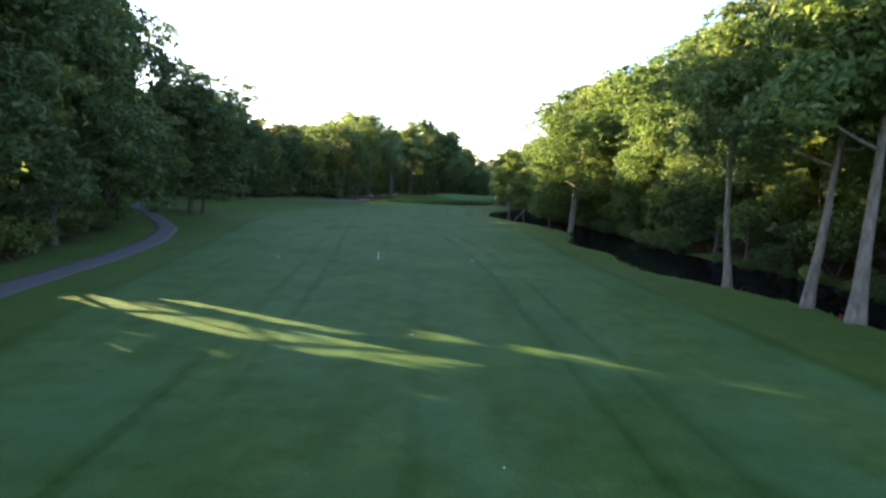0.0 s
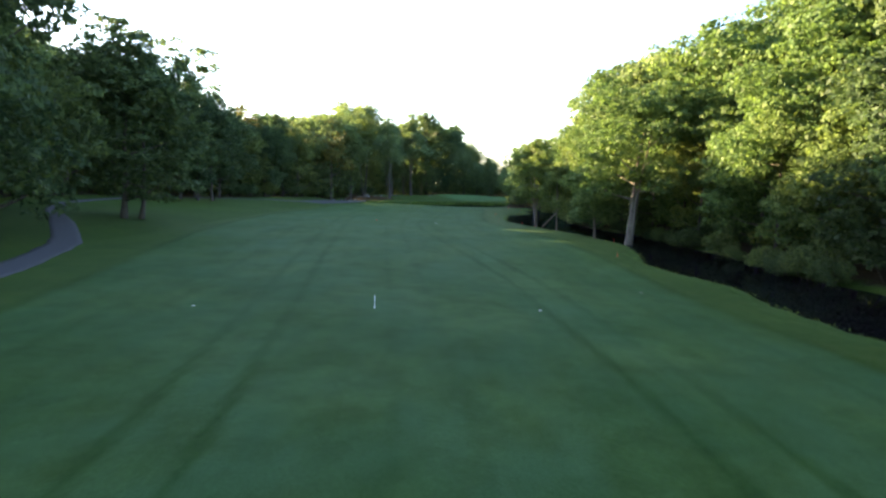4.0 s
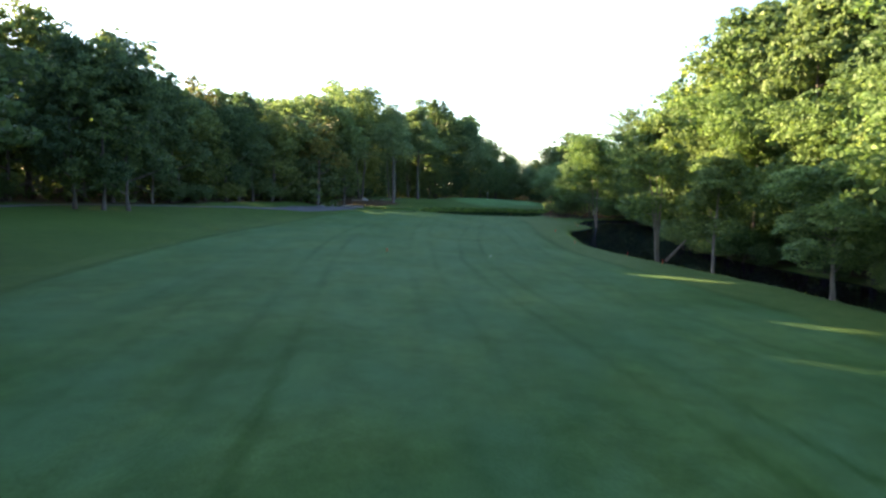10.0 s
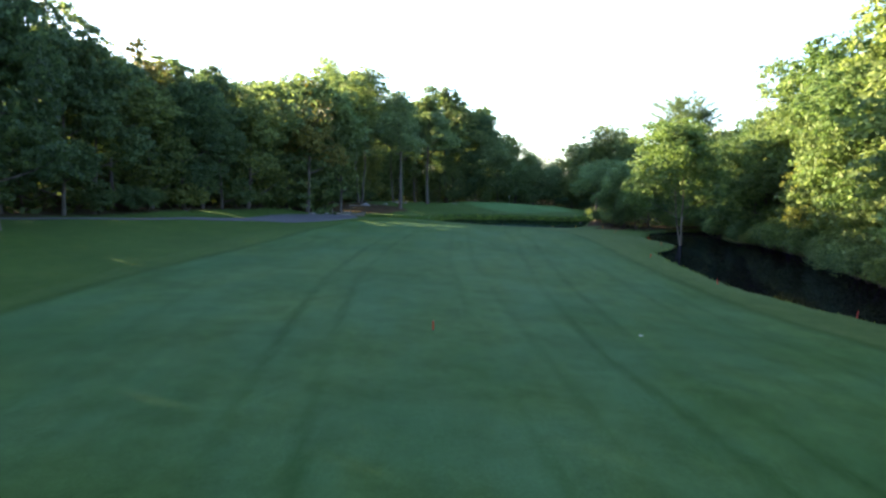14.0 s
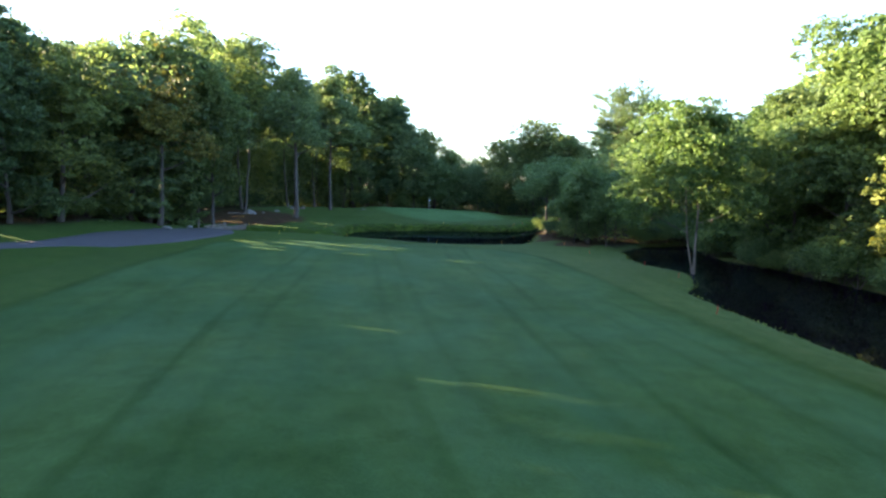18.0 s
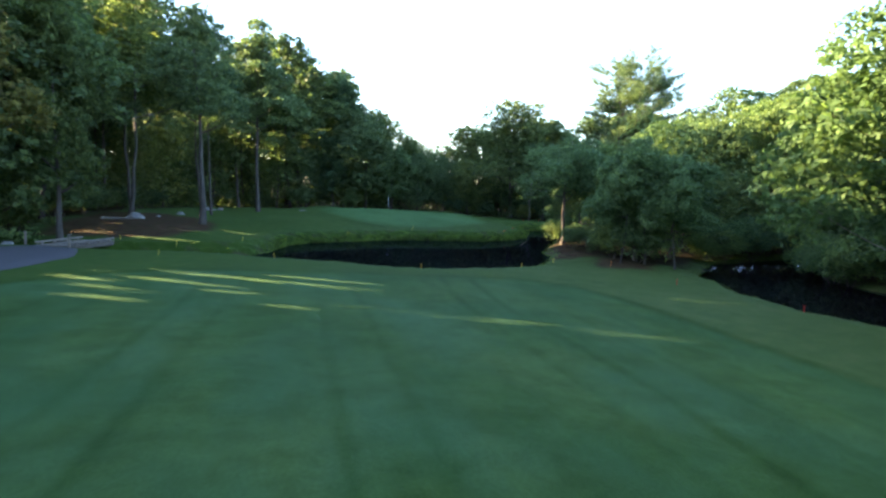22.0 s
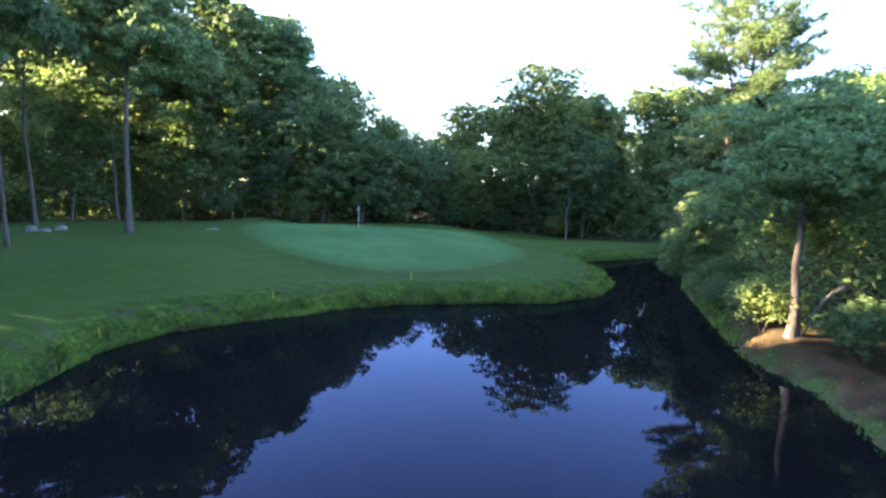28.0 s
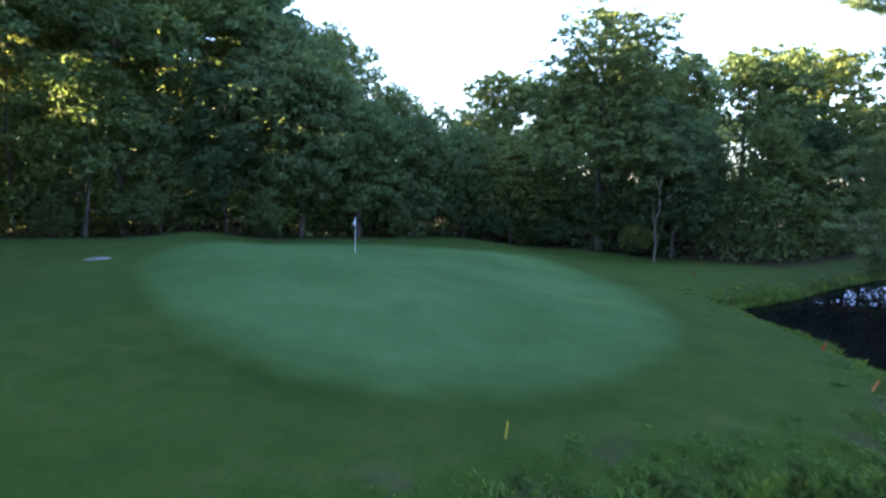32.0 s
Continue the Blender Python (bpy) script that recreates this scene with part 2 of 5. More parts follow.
def water_material():
    """Dark peaty water, a blue-tinted mirror at low angles."""
    m, n, l, b = mat("pond_water")
    f = noise_tex(n, l, 0.6, 3, 0.5)
    deep, gloss, mirror = n.new("ShaderNodeBsdfDiffuse"), n.new("ShaderNodeBsdfGlossy"), n.new("ShaderNodeMixShader")
    l.new(ramp(n, l, f, [(0.3, (0.0058, 0.0048, 0.0052)), (0.7, (0.0072, 0.006, 0.0064))]), deep.inputs["Color"])
    # bluish, dim gloss colour: the reflected sky's blue is painted into it
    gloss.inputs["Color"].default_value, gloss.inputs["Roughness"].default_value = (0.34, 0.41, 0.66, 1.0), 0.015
    fresnel = nd(n, "Fresnel", IOR=1.24)
    ripple = nd(n, "Bump", Strength=0.04, Distance=0.02)
    l.new(noise_tex(n, l, 1.6, 2, 0.5), ripple.inputs["Height"])
    l.new(ripple.outputs[0], gloss.inputs["Normal"])
    l.new(fresnel.outputs[0], mirror.inputs[0])
    l.new(deep.outputs[0], mirror.inputs[1])
    l.new(gloss.outputs[0], mirror.inputs[2])
    l.new(mirror.outputs[0], n["Material Output"].inputs[0])
    n.remove(b)
    return m


GROUND, WATER = ground_material(), water_material()

# ---- plan of the land (metres) ----
W = -0.63      # water level
FAR_SHORE = [(-27, 165.6), (-23.5, 163.4), (-20, 162.3), (-16, 162), (-11.6, 161.9), (-10, 163), (-9, 165), (-8.3, 167.5), (-7.4, 170.2), (-5.6, 172.4), (-2.6, 173.9), (-0.4, 174.6), (1.7, 175.8), (5, 176.2), (9.1, 175.8),
        (12, 175.3), (15.8, 176.7), (18.8, 179.9), (20.4, 183.2), (22.9, 191.0), (30, 193), (35, 195.2), (46, 199), (70, 204),]
NEAR_SHORE = [(70, 196), (46, 195), (37.0, 192.2), (33.8, 188.6), (29.2, 184.4), (23.4, 178.8), (17.9, 170.7), (13.9, 164.6),
        (13.1, 162.2), (12.9, 161), (11.5, 158.6), (9.9, 156.4), (9.1, 155.2), (6.8, 154.1), (4.5, 153.4), (2.3, 153.2), (0.1, 153.2), (-2, 153.9), (-3.3, 155), (-4.6, 156), (-5.8, 156.1), (-7.3, 156.9), (-8.9, 157.4),
        (-10.3, 158.6), (-14, 160), (-17, 160.1), (-20.5, 160.6), (-24, 162), (-28, 164.2)]
POND = FAR_SHORE + NEAR_SHORE
BANK_W = [(18, -10), (17.9, 24), (17.6, 29.4), (16, 34.3), (13.7, 39.8), (13.5, 45.7), (14.2, 50), (12.9, 55.8), (12.4, 59.5), (14.3, 67), (15.2, 73.5), (13.6, 84), (12, 90), (10.8, 94.5), (9.1, 100.5), (8.1, 107),
          (8.7, 114), (9.4, 120), (10.6, 126), (13.5, 130), (15.6, 134), (14.9, 138.5), (15.6, 143.5), (17.3, 147), (18, 149.8), (24, 156), (32, 158.4), (46, 161), (80, 163)]
BANK_E = [(80, 157), (46, 155), (33, 153), (27.5, 149.5), (25, 144), (25.2, 138), (23.4, 124), (20, 115), (17.2, 106), (17.6, 96), (19.6, 86), (20.2, 75.6), (20.8, 66), (20, 56), (21.3, 46), (22.8, 34), (24.5, 22), (24.5, -10)]
CREEK = BANK_W + BANK_E
FAIRWAY = [(-9, -30), (-11, 0), (-12.5, 16), (-15.5, 32), (-16.8, 41), (-18.7, 51), (-20.2, 58), (-21.8, 67), (-23, 77), (-23.8, 88), (-23.6, 100), (-22.8, 110), (-21.8, 120), (-20.9, 133), (-19.2, 144.5), (-14, 149), (-6, 148.8),
           (0, 147.8), (4, 147.3), (6.2, 144.5), (6.6, 139), (6.4, 130), (5.4, 120), (4.7, 112), (4.4, 103), (4.8, 96), (6.5, 88), (9, 76), (9.6, 65), (9.5, 45), (11.3, 25), (13, 0), (14, -30)]
MULCH_A = [(-26, 168), (-19.5, 165.4), (-16, 166), (-13.5, 170), (-13.8, 175), (-16, 182), (-21, 188.5), (-26, 190)]
MULCH_B = [(12, 151.8), (15, 150.8), (19, 154.5), (19, 158), (15.5, 157.4), (13.2, 155)]
MULCH_C = [(11, 157.4), (13.1, 161), (13.8, 164.5), (17, 169), (21, 165), (19, 160), (15, 157.8), (12.4, 157.4)]
CART_PATH = [(-16.6, 10), (-18.5, 25.2), (-19.4, 31.5), (-20.2, 37.5), (-22, 46.5), (-25.8, 57.5), (-31, 65.5), (-38, 75.5), (-42, 83), (-43.5, 92), (-44.5, 101), (-43, 110), (-38, 119), (-32.6, 126.5), (-29.8, 132), (-27.6, 138),
             (-25.3, 144), (-23.6, 149.5), (-22.4, 155), (-21.7, 159.4)]
WOODS_L = [(-24.5, -30), (-23.8, 12), (-23.2, 29), (-25.2, 40), (-27.5, 51), (-34.5, 60), (-45, 74), (-49, 86), (-50, 100), (-45, 109), (-40, 117), (-37.5, 124), (-36, 133), (-35, 140), (-32, 149), (-31, 156), (-27.5, 169), (-26.5, 182),
           (-24.5, 197), (-18.5, 208), (-8, 212), (2, 209.5), (12, 212), (20, 214), (28, 211), (33.5, 205.5), (36, 199), (46, 201), (70, 206), (300, 210), (300, 500), (-300, 500), (-300, -30)]
WOODS_R = [(25.2, -30), (25.2, 22), (23.6, 34), (22.1, 46), (20.8, 56), (21.6, 66), (21, 75.6), (20.3, 86), (18.3, 96), (17.9, 106), (20.7, 115), (24.1, 124), (26, 138), (25.8, 144), (28, 149), (33, 152.4), (46, 154.4), (80, 156.4), (300, 157), (300, -30)]
WOODS_S = [(15.8, 153.8), (18.6, 151.6), (24, 156.8), (32, 159.2), (46, 162), (80, 164), (300, 165), (300, 195), (70, 195), (46, 194), (38.2, 191.6), (34.6, 187.6), (30.0, 183.4), (24, 177.8), (18.4, 170.6), (14.9, 165), (15, 160)]
GREEN_C, GREEN_R = (7.8, 194.0), (8.8, 11.1)


def smooth(a, b, v):
    t = np.clip((np.asarray(v, float) - a) / (b - a), 0, 1)
    return t * t * (3 - 2 * t)


def line_dist(x, y, pts):
    """Distance to a polyline."""
    best = np.full(np.shape(x), 1e9)
    for (ax, ay), (bx, by) in zip(pts, pts[1:]):
        dx, dy = bx - ax, by - ay
        t = np.clip(((x - ax) * dx + (y - ay) * dy) / (dx * dx + dy * dy), 0, 1)
        best = np.minimum(best, np.hypot(x - ax - t * dx, y - ay - t * dy))
    return best


def signed(x, y, poly):
    """Distance to a polygon's outline, negative inside."""
    inside = np.zeros(np.shape(x), bool)
    for (ax, ay), (bx, by) in zip(poly, poly[1:] + poly[:1]):
        if ay != by:
            inside ^= ((ay > y) != (by > y)) & (x < (bx - ax) * (y - ay) / (by - ay) + ax)
    d = line_dist(x, y, poly + poly[:1])
    return np.where(inside, -d, d)


def wobble(x, y, s=1.0, seed=0.0):
    return (np.sin(x * 1.7 * s + 1.3 * np.sin(y * 0.9 * s + seed)) + np.sin(y * 2.1 * s + 1.7 * np.sin(x * 1.1 * s + 2 + seed)) + 0.6 * np.sin((x + y) * 4.3 * s + seed)) / 2.6


def green_dist(x, y):
    ex, ey = x - GREEN_C[0], y - GREEN_C[1]
    r = np.hypot(ex / GREEN_R[0], ey / GREEN_R[1])
    lob = 1 + 0.05 * np.sin(3 * np.arctan2(ey, ex) + 0.7)
    return (r / lob - 1) * 10.5


def water_dist(x, y):
    return np.minimum(signed(x, y, POND), signed(x, y, CREEK))


def land(x, y, dw=None):
    """Height of the ground at x, y."""
    x, y = np.asarray(x, float), np.asarray(y, float)
    if dw is None:
        dw = water_dist(x, y)
    dw = dw + 0.16 * wobble(x, y, 1.3) + 0.14 * wobble(x, y, 3.1, 4.0) * smooth(150, 154, y)
    z = -0.1 - 0.02 * (np.clip(x, -25, 9) + 4) + 0.1 * smooth(100, 150, y)
    z = z + 0.13 * np.clip(-x - 25, 0, 7) + 0.06 * np.clip(-x - 32, 0, 60) + 0.035 * np.clip(x - 24, 0, 80)
    z = z + 0.05 * wobble(x, y, 0.12, 2.0)
    # lawn and raised green beyond the pond
    back = smooth(157, 165, y) * smooth(40, 26, x)
    up = 0.02 + 1.66 * smooth(-4, 21, dw) - 0.6 * smooth(1, -7, x) * smooth(8, 18, dw) - 0.55 * smooth(199, 207, y) * smooth(-2, 4, x) - 0.75 * smooth(17, 25, x) * smooth(2, 12, dw) - 0.3 * smooth(206, 220, y)
    z = z * (1 - back) + up * back
    z = np.maximum(z, W + 0.28)
    z = z + 0.1 * wobble(x, y, 2.6, 1.0) * smooth(3.0, 0.8, dw)
    edge = 2.6 - 1.0 * back
    bank = smooth(-0.15, edge, dw) * 0.55 + smooth(-0.1, 0.55, dw) * 0.45
    z = W - 0.05 + (z - W + 0.05) * bank
    return np.where(dw < 0, W - 0.05 - np.clip(-dw, 0, 2) * 0.5, z)


def mesh_of(name, verts, faces, material=None):
    me = bpy.data.meshes.new(name)
    verts, faces = np.asarray(verts, np.float32), np.asarray(faces, np.int32)
    me.vertices.add(len(verts))
    me.vertices.foreach_set("co", verts.ravel())
    k = faces.shape[1]
    me.loops.add(faces.size)
    me.loops.foreach_set("vertex_index", faces.ravel())
    me.polygons.add(len(faces))
    me.polygons.foreach_set("loop_start", np.arange(0, faces.size, k, dtype=np.int32))
    me.polygons.foreach_set("loop_total", np.full(len(faces), k, np.int32))
    me.update(calc_edges=True)
    me.validate()
    if material:
        me.materials.append(material)
    return me


def smooth_shade(me):
    me.polygons.foreach_set("use_smooth", np.ones(len(me.polygons), bool))
    return me


def steps(lo, hi, fine_lo, fine_hi, fine, coarse):
    a = np.arange(lo, fine_lo, coarse)
    b = np.arange(fine_lo, fine_hi, fine)
    c = np.arange(fine_hi, hi + 0.01, coarse)
    far = np.array([60, 140, 300, 700, 1600, 3500])
    return np.concatenate([(lo - far)[::-1], a, b, c, hi + far])


# wheel tracks along the fairway: pairs of lines
def track_mask(x, y):
    out = np.zeros(np.shape(x))
    mids = [[(-5.2, 5), (-7.0, 30), (-8.3, 42), (-10.5, 61), (-12.1, 77), (-12.9, 84), (-13.6, 93), (-14.1, 103), (-13.6, 118), (-12.2, 131.7), (-11.7, 137), (-10.8, 147)],
            [(-1.2, 8), (-2.0, 32), (-3.8, 51), (-5.5, 70), (-6.8, 84), (-7.3, 96), (-7.6, 113), (-6.8, 130), (-6.0, 146)],
            [(5.0, 8), (3.8, 34), (2.4, 50), (-0.2, 66), (-2.6, 80), (-3.6, 90), (-3.2, 104), (-1.8, 120), (-0.8, 128.5), (-0.5, 140), (0.2, 145), (0.6, 147.5)],
            [(9, 15), (7.6, 40), (6.0, 60), (2.6, 78), (1.4, 95), (2.0, 115), (3.2, 138)],
            [(-11, 20), (-13.0, 45), (-16, 70), (-19, 100), (-18, 125), (-15.5, 144)]]
    for i, mid in enumerate(mids):
        for off in (-0.8, 0.8):
            d = line_dist(x, y, [(px + off, py) for px, py in mid])
            amp = (0.95, 0.5, 1.1, 0.5, 0.45)[i] * (0.65 + 0.5 * wobble(x * 0.4, y * 0.13, 1, i + off))
            out = np.maximum(out, np.clip(amp, 0, 1) * smooth(0.26, 0.06, d))
    collar = np.abs(green_dist(x, y) - 3.0 + 0.35 * wobble(x, y, 1.2))
    out = np.maximum(out, 0.5 * smooth(0.9, 0.2, collar) * np.clip(0.5 + 0.6 * wobble(x, y, 0.5, 3), 0, 1))
    edge = np.abs(signed(x, y, FAIRWAY))
    out = np.maximum(out, 0.95 * smooth(0.5, 0.1, edge) * np.clip(0.6 + 0.5 * wobble(x * 0.3, y * 0.2, 1, 5), 0, 1))
    return out


def build_ground():
    xs = steps(-90, 90, -25, 22, 0.2, 1.2)
    ys = steps(-40, 260, 0, 212, 0.55, 1.5)
    ys = np.unique(np.concatenate([ys[(ys < 151) | (ys > 184)], np.arange(151, 184.01, 0.22)]))
    X, Y = np.meshgrid(xs, ys)
    near = (np.abs(X) < 100) & (Y > -60) & (Y < 280)
    dw = np.full(X.shape, 50.0)
    dw[near] = water_dist(X[near], Y[near])
    far = np.hypot(np.clip(np.abs(X) - 90, 0, None), np.clip(np.abs(Y - 110) - 150, 0, None))
    Z = land(X, Y, dw)
    # uncut rough stands a little above the mown fairway
    Z[near] += 0.03 * smooth(-0.05, 0.3, signed(X[near], Y[near], FAIRWAY)) * smooth(0.2, 1.0, dw[near]) * smooth(1.5, 2.8, green_dist(X[near], Y[near]))
    nx, ny = len(xs), len(ys)
    idx = np.arange(nx * ny).reshape(ny, nx)
    faces = np.stack([idx[:-1, :-1], idx[:-1, 1:], idx[1:, 1:], idx[1:, :-1]], -1).reshape(-1, 4)
    x, y, d = X.ravel(), Y.ravel(), dw.ravel()
    j = 0.5 * wobble(x, y, 1.4)
    gd = green_dist(x, y)
    woods = np.maximum.reduce([smooth(0.6, -1.2, signed(x, y, p) + j * 1.2) for p in (WOODS_L, WOODS_R, WOODS_S)])
    zones = {"fairway": smooth(0.25, -0.25, signed(x, y, FAIRWAY) + j * 0.3), "track": track_mask(x, y), "fringe": smooth(2.8, 1.5, gd + j * 0.5), "green": smooth(1.5, 0.3, gd + j * 0.3),
             "mulch": np.maximum.reduce([smooth(0.5, -0.6, signed(x, y, p) + j) for p in (MULCH_A, MULCH_B, MULCH_C)]) * (0.85 + 0.15 * wobble(x, y, 2.5)),
             # paler strip of rough along the creek, brighter light painted in part
             "dry": smooth(2, 8, x + 2 * j) * smooth(50, 100, y) * smooth(170, 160, y) * 0.55, "woods": woods, "bank": np.maximum(smooth(0.12, -0.1, d + j * 0.5), 0.75 * smooth(0.3, 0.55, wobble(x, y, 1.5, 7.0)) * smooth(2.4, 0.7, d) * smooth(158, 166, y))}
    gy, gx = np.gradient(Z, ys, xs)
    normals = np.stack([-gx, -gy, np.ones_like(Z)], -1).reshape(-1, 3)
    normals /= np.linalg.norm(normals, axis=1)[:, None]
    verts = np.stack([X, Y, Z], -1).reshape(-1, 3)
    kind = np.where(zones["fairway"] > 0.5, 1, 0)
    kind = np.where(zones["green"] > 0.5, 2, kind)
    kind = np.where(zones["mulch"] > 0.5, 3, kind)
    face_kind = kind[faces].max(1)
    for k, (name, label, category) in enumerate((("ground", "uncut rough grass, banks and leaf litter of the golf course", "ground"), ("fairway", "mown green fairway grass marked by soft wheel tracks", "fairway"),
                                                 ("putting_green", "smooth raised putting green of very short grass", "green"), ("mulch_bed", "reddish brown mulch under the trees by the pond", "mulch"))):
        f = faces[face_kind == k]
        used, back = np.unique(f, return_inverse=True)
        me = smooth_shade(mesh_of(name, verts[used], back.reshape(f.shape), GROUND))
        me.normals_split_custom_set_from_vertices(normals[used])
        for key, v in zones.items():
            me.attributes.new(key, "FLOAT", "POINT").data.foreach_set("value", np.clip(v[used], 0, 1).astype(np.float32))
        tagged(new(name, me), label, category, kind="structure")


build_ground()
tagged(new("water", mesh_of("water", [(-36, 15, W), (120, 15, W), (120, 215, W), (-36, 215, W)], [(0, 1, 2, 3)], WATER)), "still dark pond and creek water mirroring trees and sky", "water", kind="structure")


def build_path():
    pts = []
    for (ax, ay), (bx, by) in zip(CART_PATH, CART_PATH[1:]):
        k = max(2, int(math.hypot(bx - ax, by - ay) / 0.6))
        pts += [(ax + (bx - ax) * i / k, ay + (by - ay) * i / k) for i in range(k)]
    p = np.array(pts)
    for _ in range(12):
        p[1:-1] = (p[:-2] + 2 * p[1:-1] + p[2:]) / 4
    t = np.gradient(p, axis=0)
    t /= np.linalg.norm(t, axis=1)[:, None]
    nrm = np.stack([-t[:, 1], t[:, 0]], 1)
    half = 0.9 - 0.22 * smooth(62, 72, p[:, 1]) * smooth(136, 126, p[:, 1]) + 0.08 * wobble(p[:, 0], p[:, 1], 0.8) + 2.6 * smooth(135, 146, p[:, 1]) * smooth(160, 153, p[:, 1]) + 0.3 * smooth(150, 159, p[:, 1])
    rows = []
    for s in (-1.06, -1, -0.6, 0, 0.6, 1, 1.06):
        q = p + nrm * (half * s + 0.06 * wobble(p[:, 0] * 3 + s, p[:, 1] * 3))[:, None]
        z = land(q[:, 0], q[:, 1]) + (-0.12 if abs(s) > 1 else 0.05 + 0.02 * (1 - abs(s)))
        rows.append(np.column_stack([q, z]))
    v = np.stack(rows, 1)
    n, k = v.shape[:2]
    idx = np.arange(n * k).reshape(n, k)
    f = np.stack([idx[:-1, :-1], idx[:-1, 1:], idx[1:, 1:], idx[1:, :-1]], -1).reshape(-1, 4)
    tagged(new("cart_path", smooth_shade(mesh_of("cart_path", v.reshape(-1, 3), f, GRAVEL))), "grey gravel cart path winding beside the trees", "path", kind="structure")


build_path()

# ---- trees ----
def part(name, me, parent, label=""):
    ob = new(name, me)
    ob.parent = parent
    if label:
        ob["label"] = label
    return ob


def tube(points, radii, sides=7):
    """A tapered, bending tube: vertices and quads."""
    pts, n = np.array(points, float), len(points)
    tan = np.gradient(pts, axis=0)
    tan /= np.linalg.norm(tan, axis=1)[:, None]
    a = np.cross(tan, np.where(np.abs(tan[:, 2:3]) > 0.9, [[1.0, 0, 0]], [[0, 0, 1.0]]))
    a /= np.linalg.norm(a, axis=1)[:, None]
    b = np.cross(tan, a)
    th = np.arange(sides) * 2 * math.pi / sides
    ring = np.cos(th)[None, :, None] * a[:, None] + np.sin(th)[None, :, None] * b[:, None]
    v = (pts[:, None] + ring * np.array(radii)[:, None, None]).reshape(-1, 3)
    idx = np.arange(n * sides).reshape(n, sides)
    nxt = np.roll(idx, -1, 1)
    return v, np.stack([idx[:-1], nxt[:-1], nxt[1:], idx[1:]], -1).reshape(-1, 4)


def merge(pieces):
    vs, fs, k = [], [], 0
    for v, f in pieces:
        vs.append(v)
        fs.append(f + k)
        k += len(v)
    return np.concatenate(vs), np.concatenate(fs)


def unit(v):
    return v / np.linalg.norm(v, axis=-1, keepdims=True)


def leaves(rng, centres, size, flat=0.55, slim=1.0, facing=None, loose=0.62):
    """One pointed leaf spray (a slim triangle) at every centre, turned about freely or, where facing is given, roughly that way."""
    n = len(centres)
    if facing is None:
        nrm = rng.normal(size=(n, 3))
        nrm[:, 2] = np.abs(nrm[:, 2]) + flat
    else:
        nrm = facing + rng.normal(size=(n, 3)) * loose
    nrm = unit(nrm)
    u = unit(np.cross(nrm, rng.normal(size=(n, 3))))
    w = np.cross(nrm, u) * slim
    s = (np.asarray(size) * np.ones(n))[:, None] * rng.uniform(0.6, 1.35, (n, 1))
    droop = nrm * s * 0.22
    v = np.stack([centres - u * s * 0.9 - w * s * 0.5, centres - u * s * 0.7 + w * s * 0.55, centres + u * s * 1.1 - droop], 1).reshape(-1, 3)
    return v, np.arange(3 * n).reshape(n, 3)


def lobe_leaves(rng, lobes, count, size, clump=32, spread=0.42):
    """Leaves in puffs over the skins of the crown's lobes: each puff is a small dome of leaves that face outwards,
    with gaps between the puffs, and a few large sprays inside the lobes."""
    vol = np.array([r[3] ** 2 for r in lobes])
    inner = count // 9
    n = (count - inner) // clump
    L = np.array(lobes)[rng.choice(len(lobes), n, p=vol / vol.sum())]
    d = rng.normal(size=(n, 3))
    d[:, 2] += 0.3
    d = unit(d)
    c = L[:, :3] + d * (L[:, 3] * rng.uniform(0.66, 1.1, n))[:, None] * np.array([1, 1, 0.82])
    r = spread * rng.uniform(0.6, 1.7, n)
    k = np.repeat(np.arange(n), clump)
    o = unit(rng.normal(size=(n * clump, 3)))
    o = unit(o + (d * 0.5 + [0, 0, 0.35])[k])
    p = c[k] + o * (r[k] * rng.uniform(0.55, 1.08, n * clump))[:, None] * np.array([1.2, 1.2, 0.6])
    p[:, 2] -= 0.16 * ((p - c[k])[:, :2] ** 2).sum(1) / r[k]
    L = np.array(lobes)[rng.choice(len(lobes), inner, p=vol / vol.sum())]
    q = L[:, :3] + unit(rng.normal(size=(inner, 3))) * (L[:, 3] * rng.uniform(0.1, 0.72, inner))[:, None]
    facing = np.concatenate([o + [0, 0, 0.2], rng.normal(size=(inner, 3))])
    return leaves(rng, np.concatenate([p, q]), size * np.concatenate([np.full(len(p), 0.93), np.full(inner, 1.4)]), facing=facing)


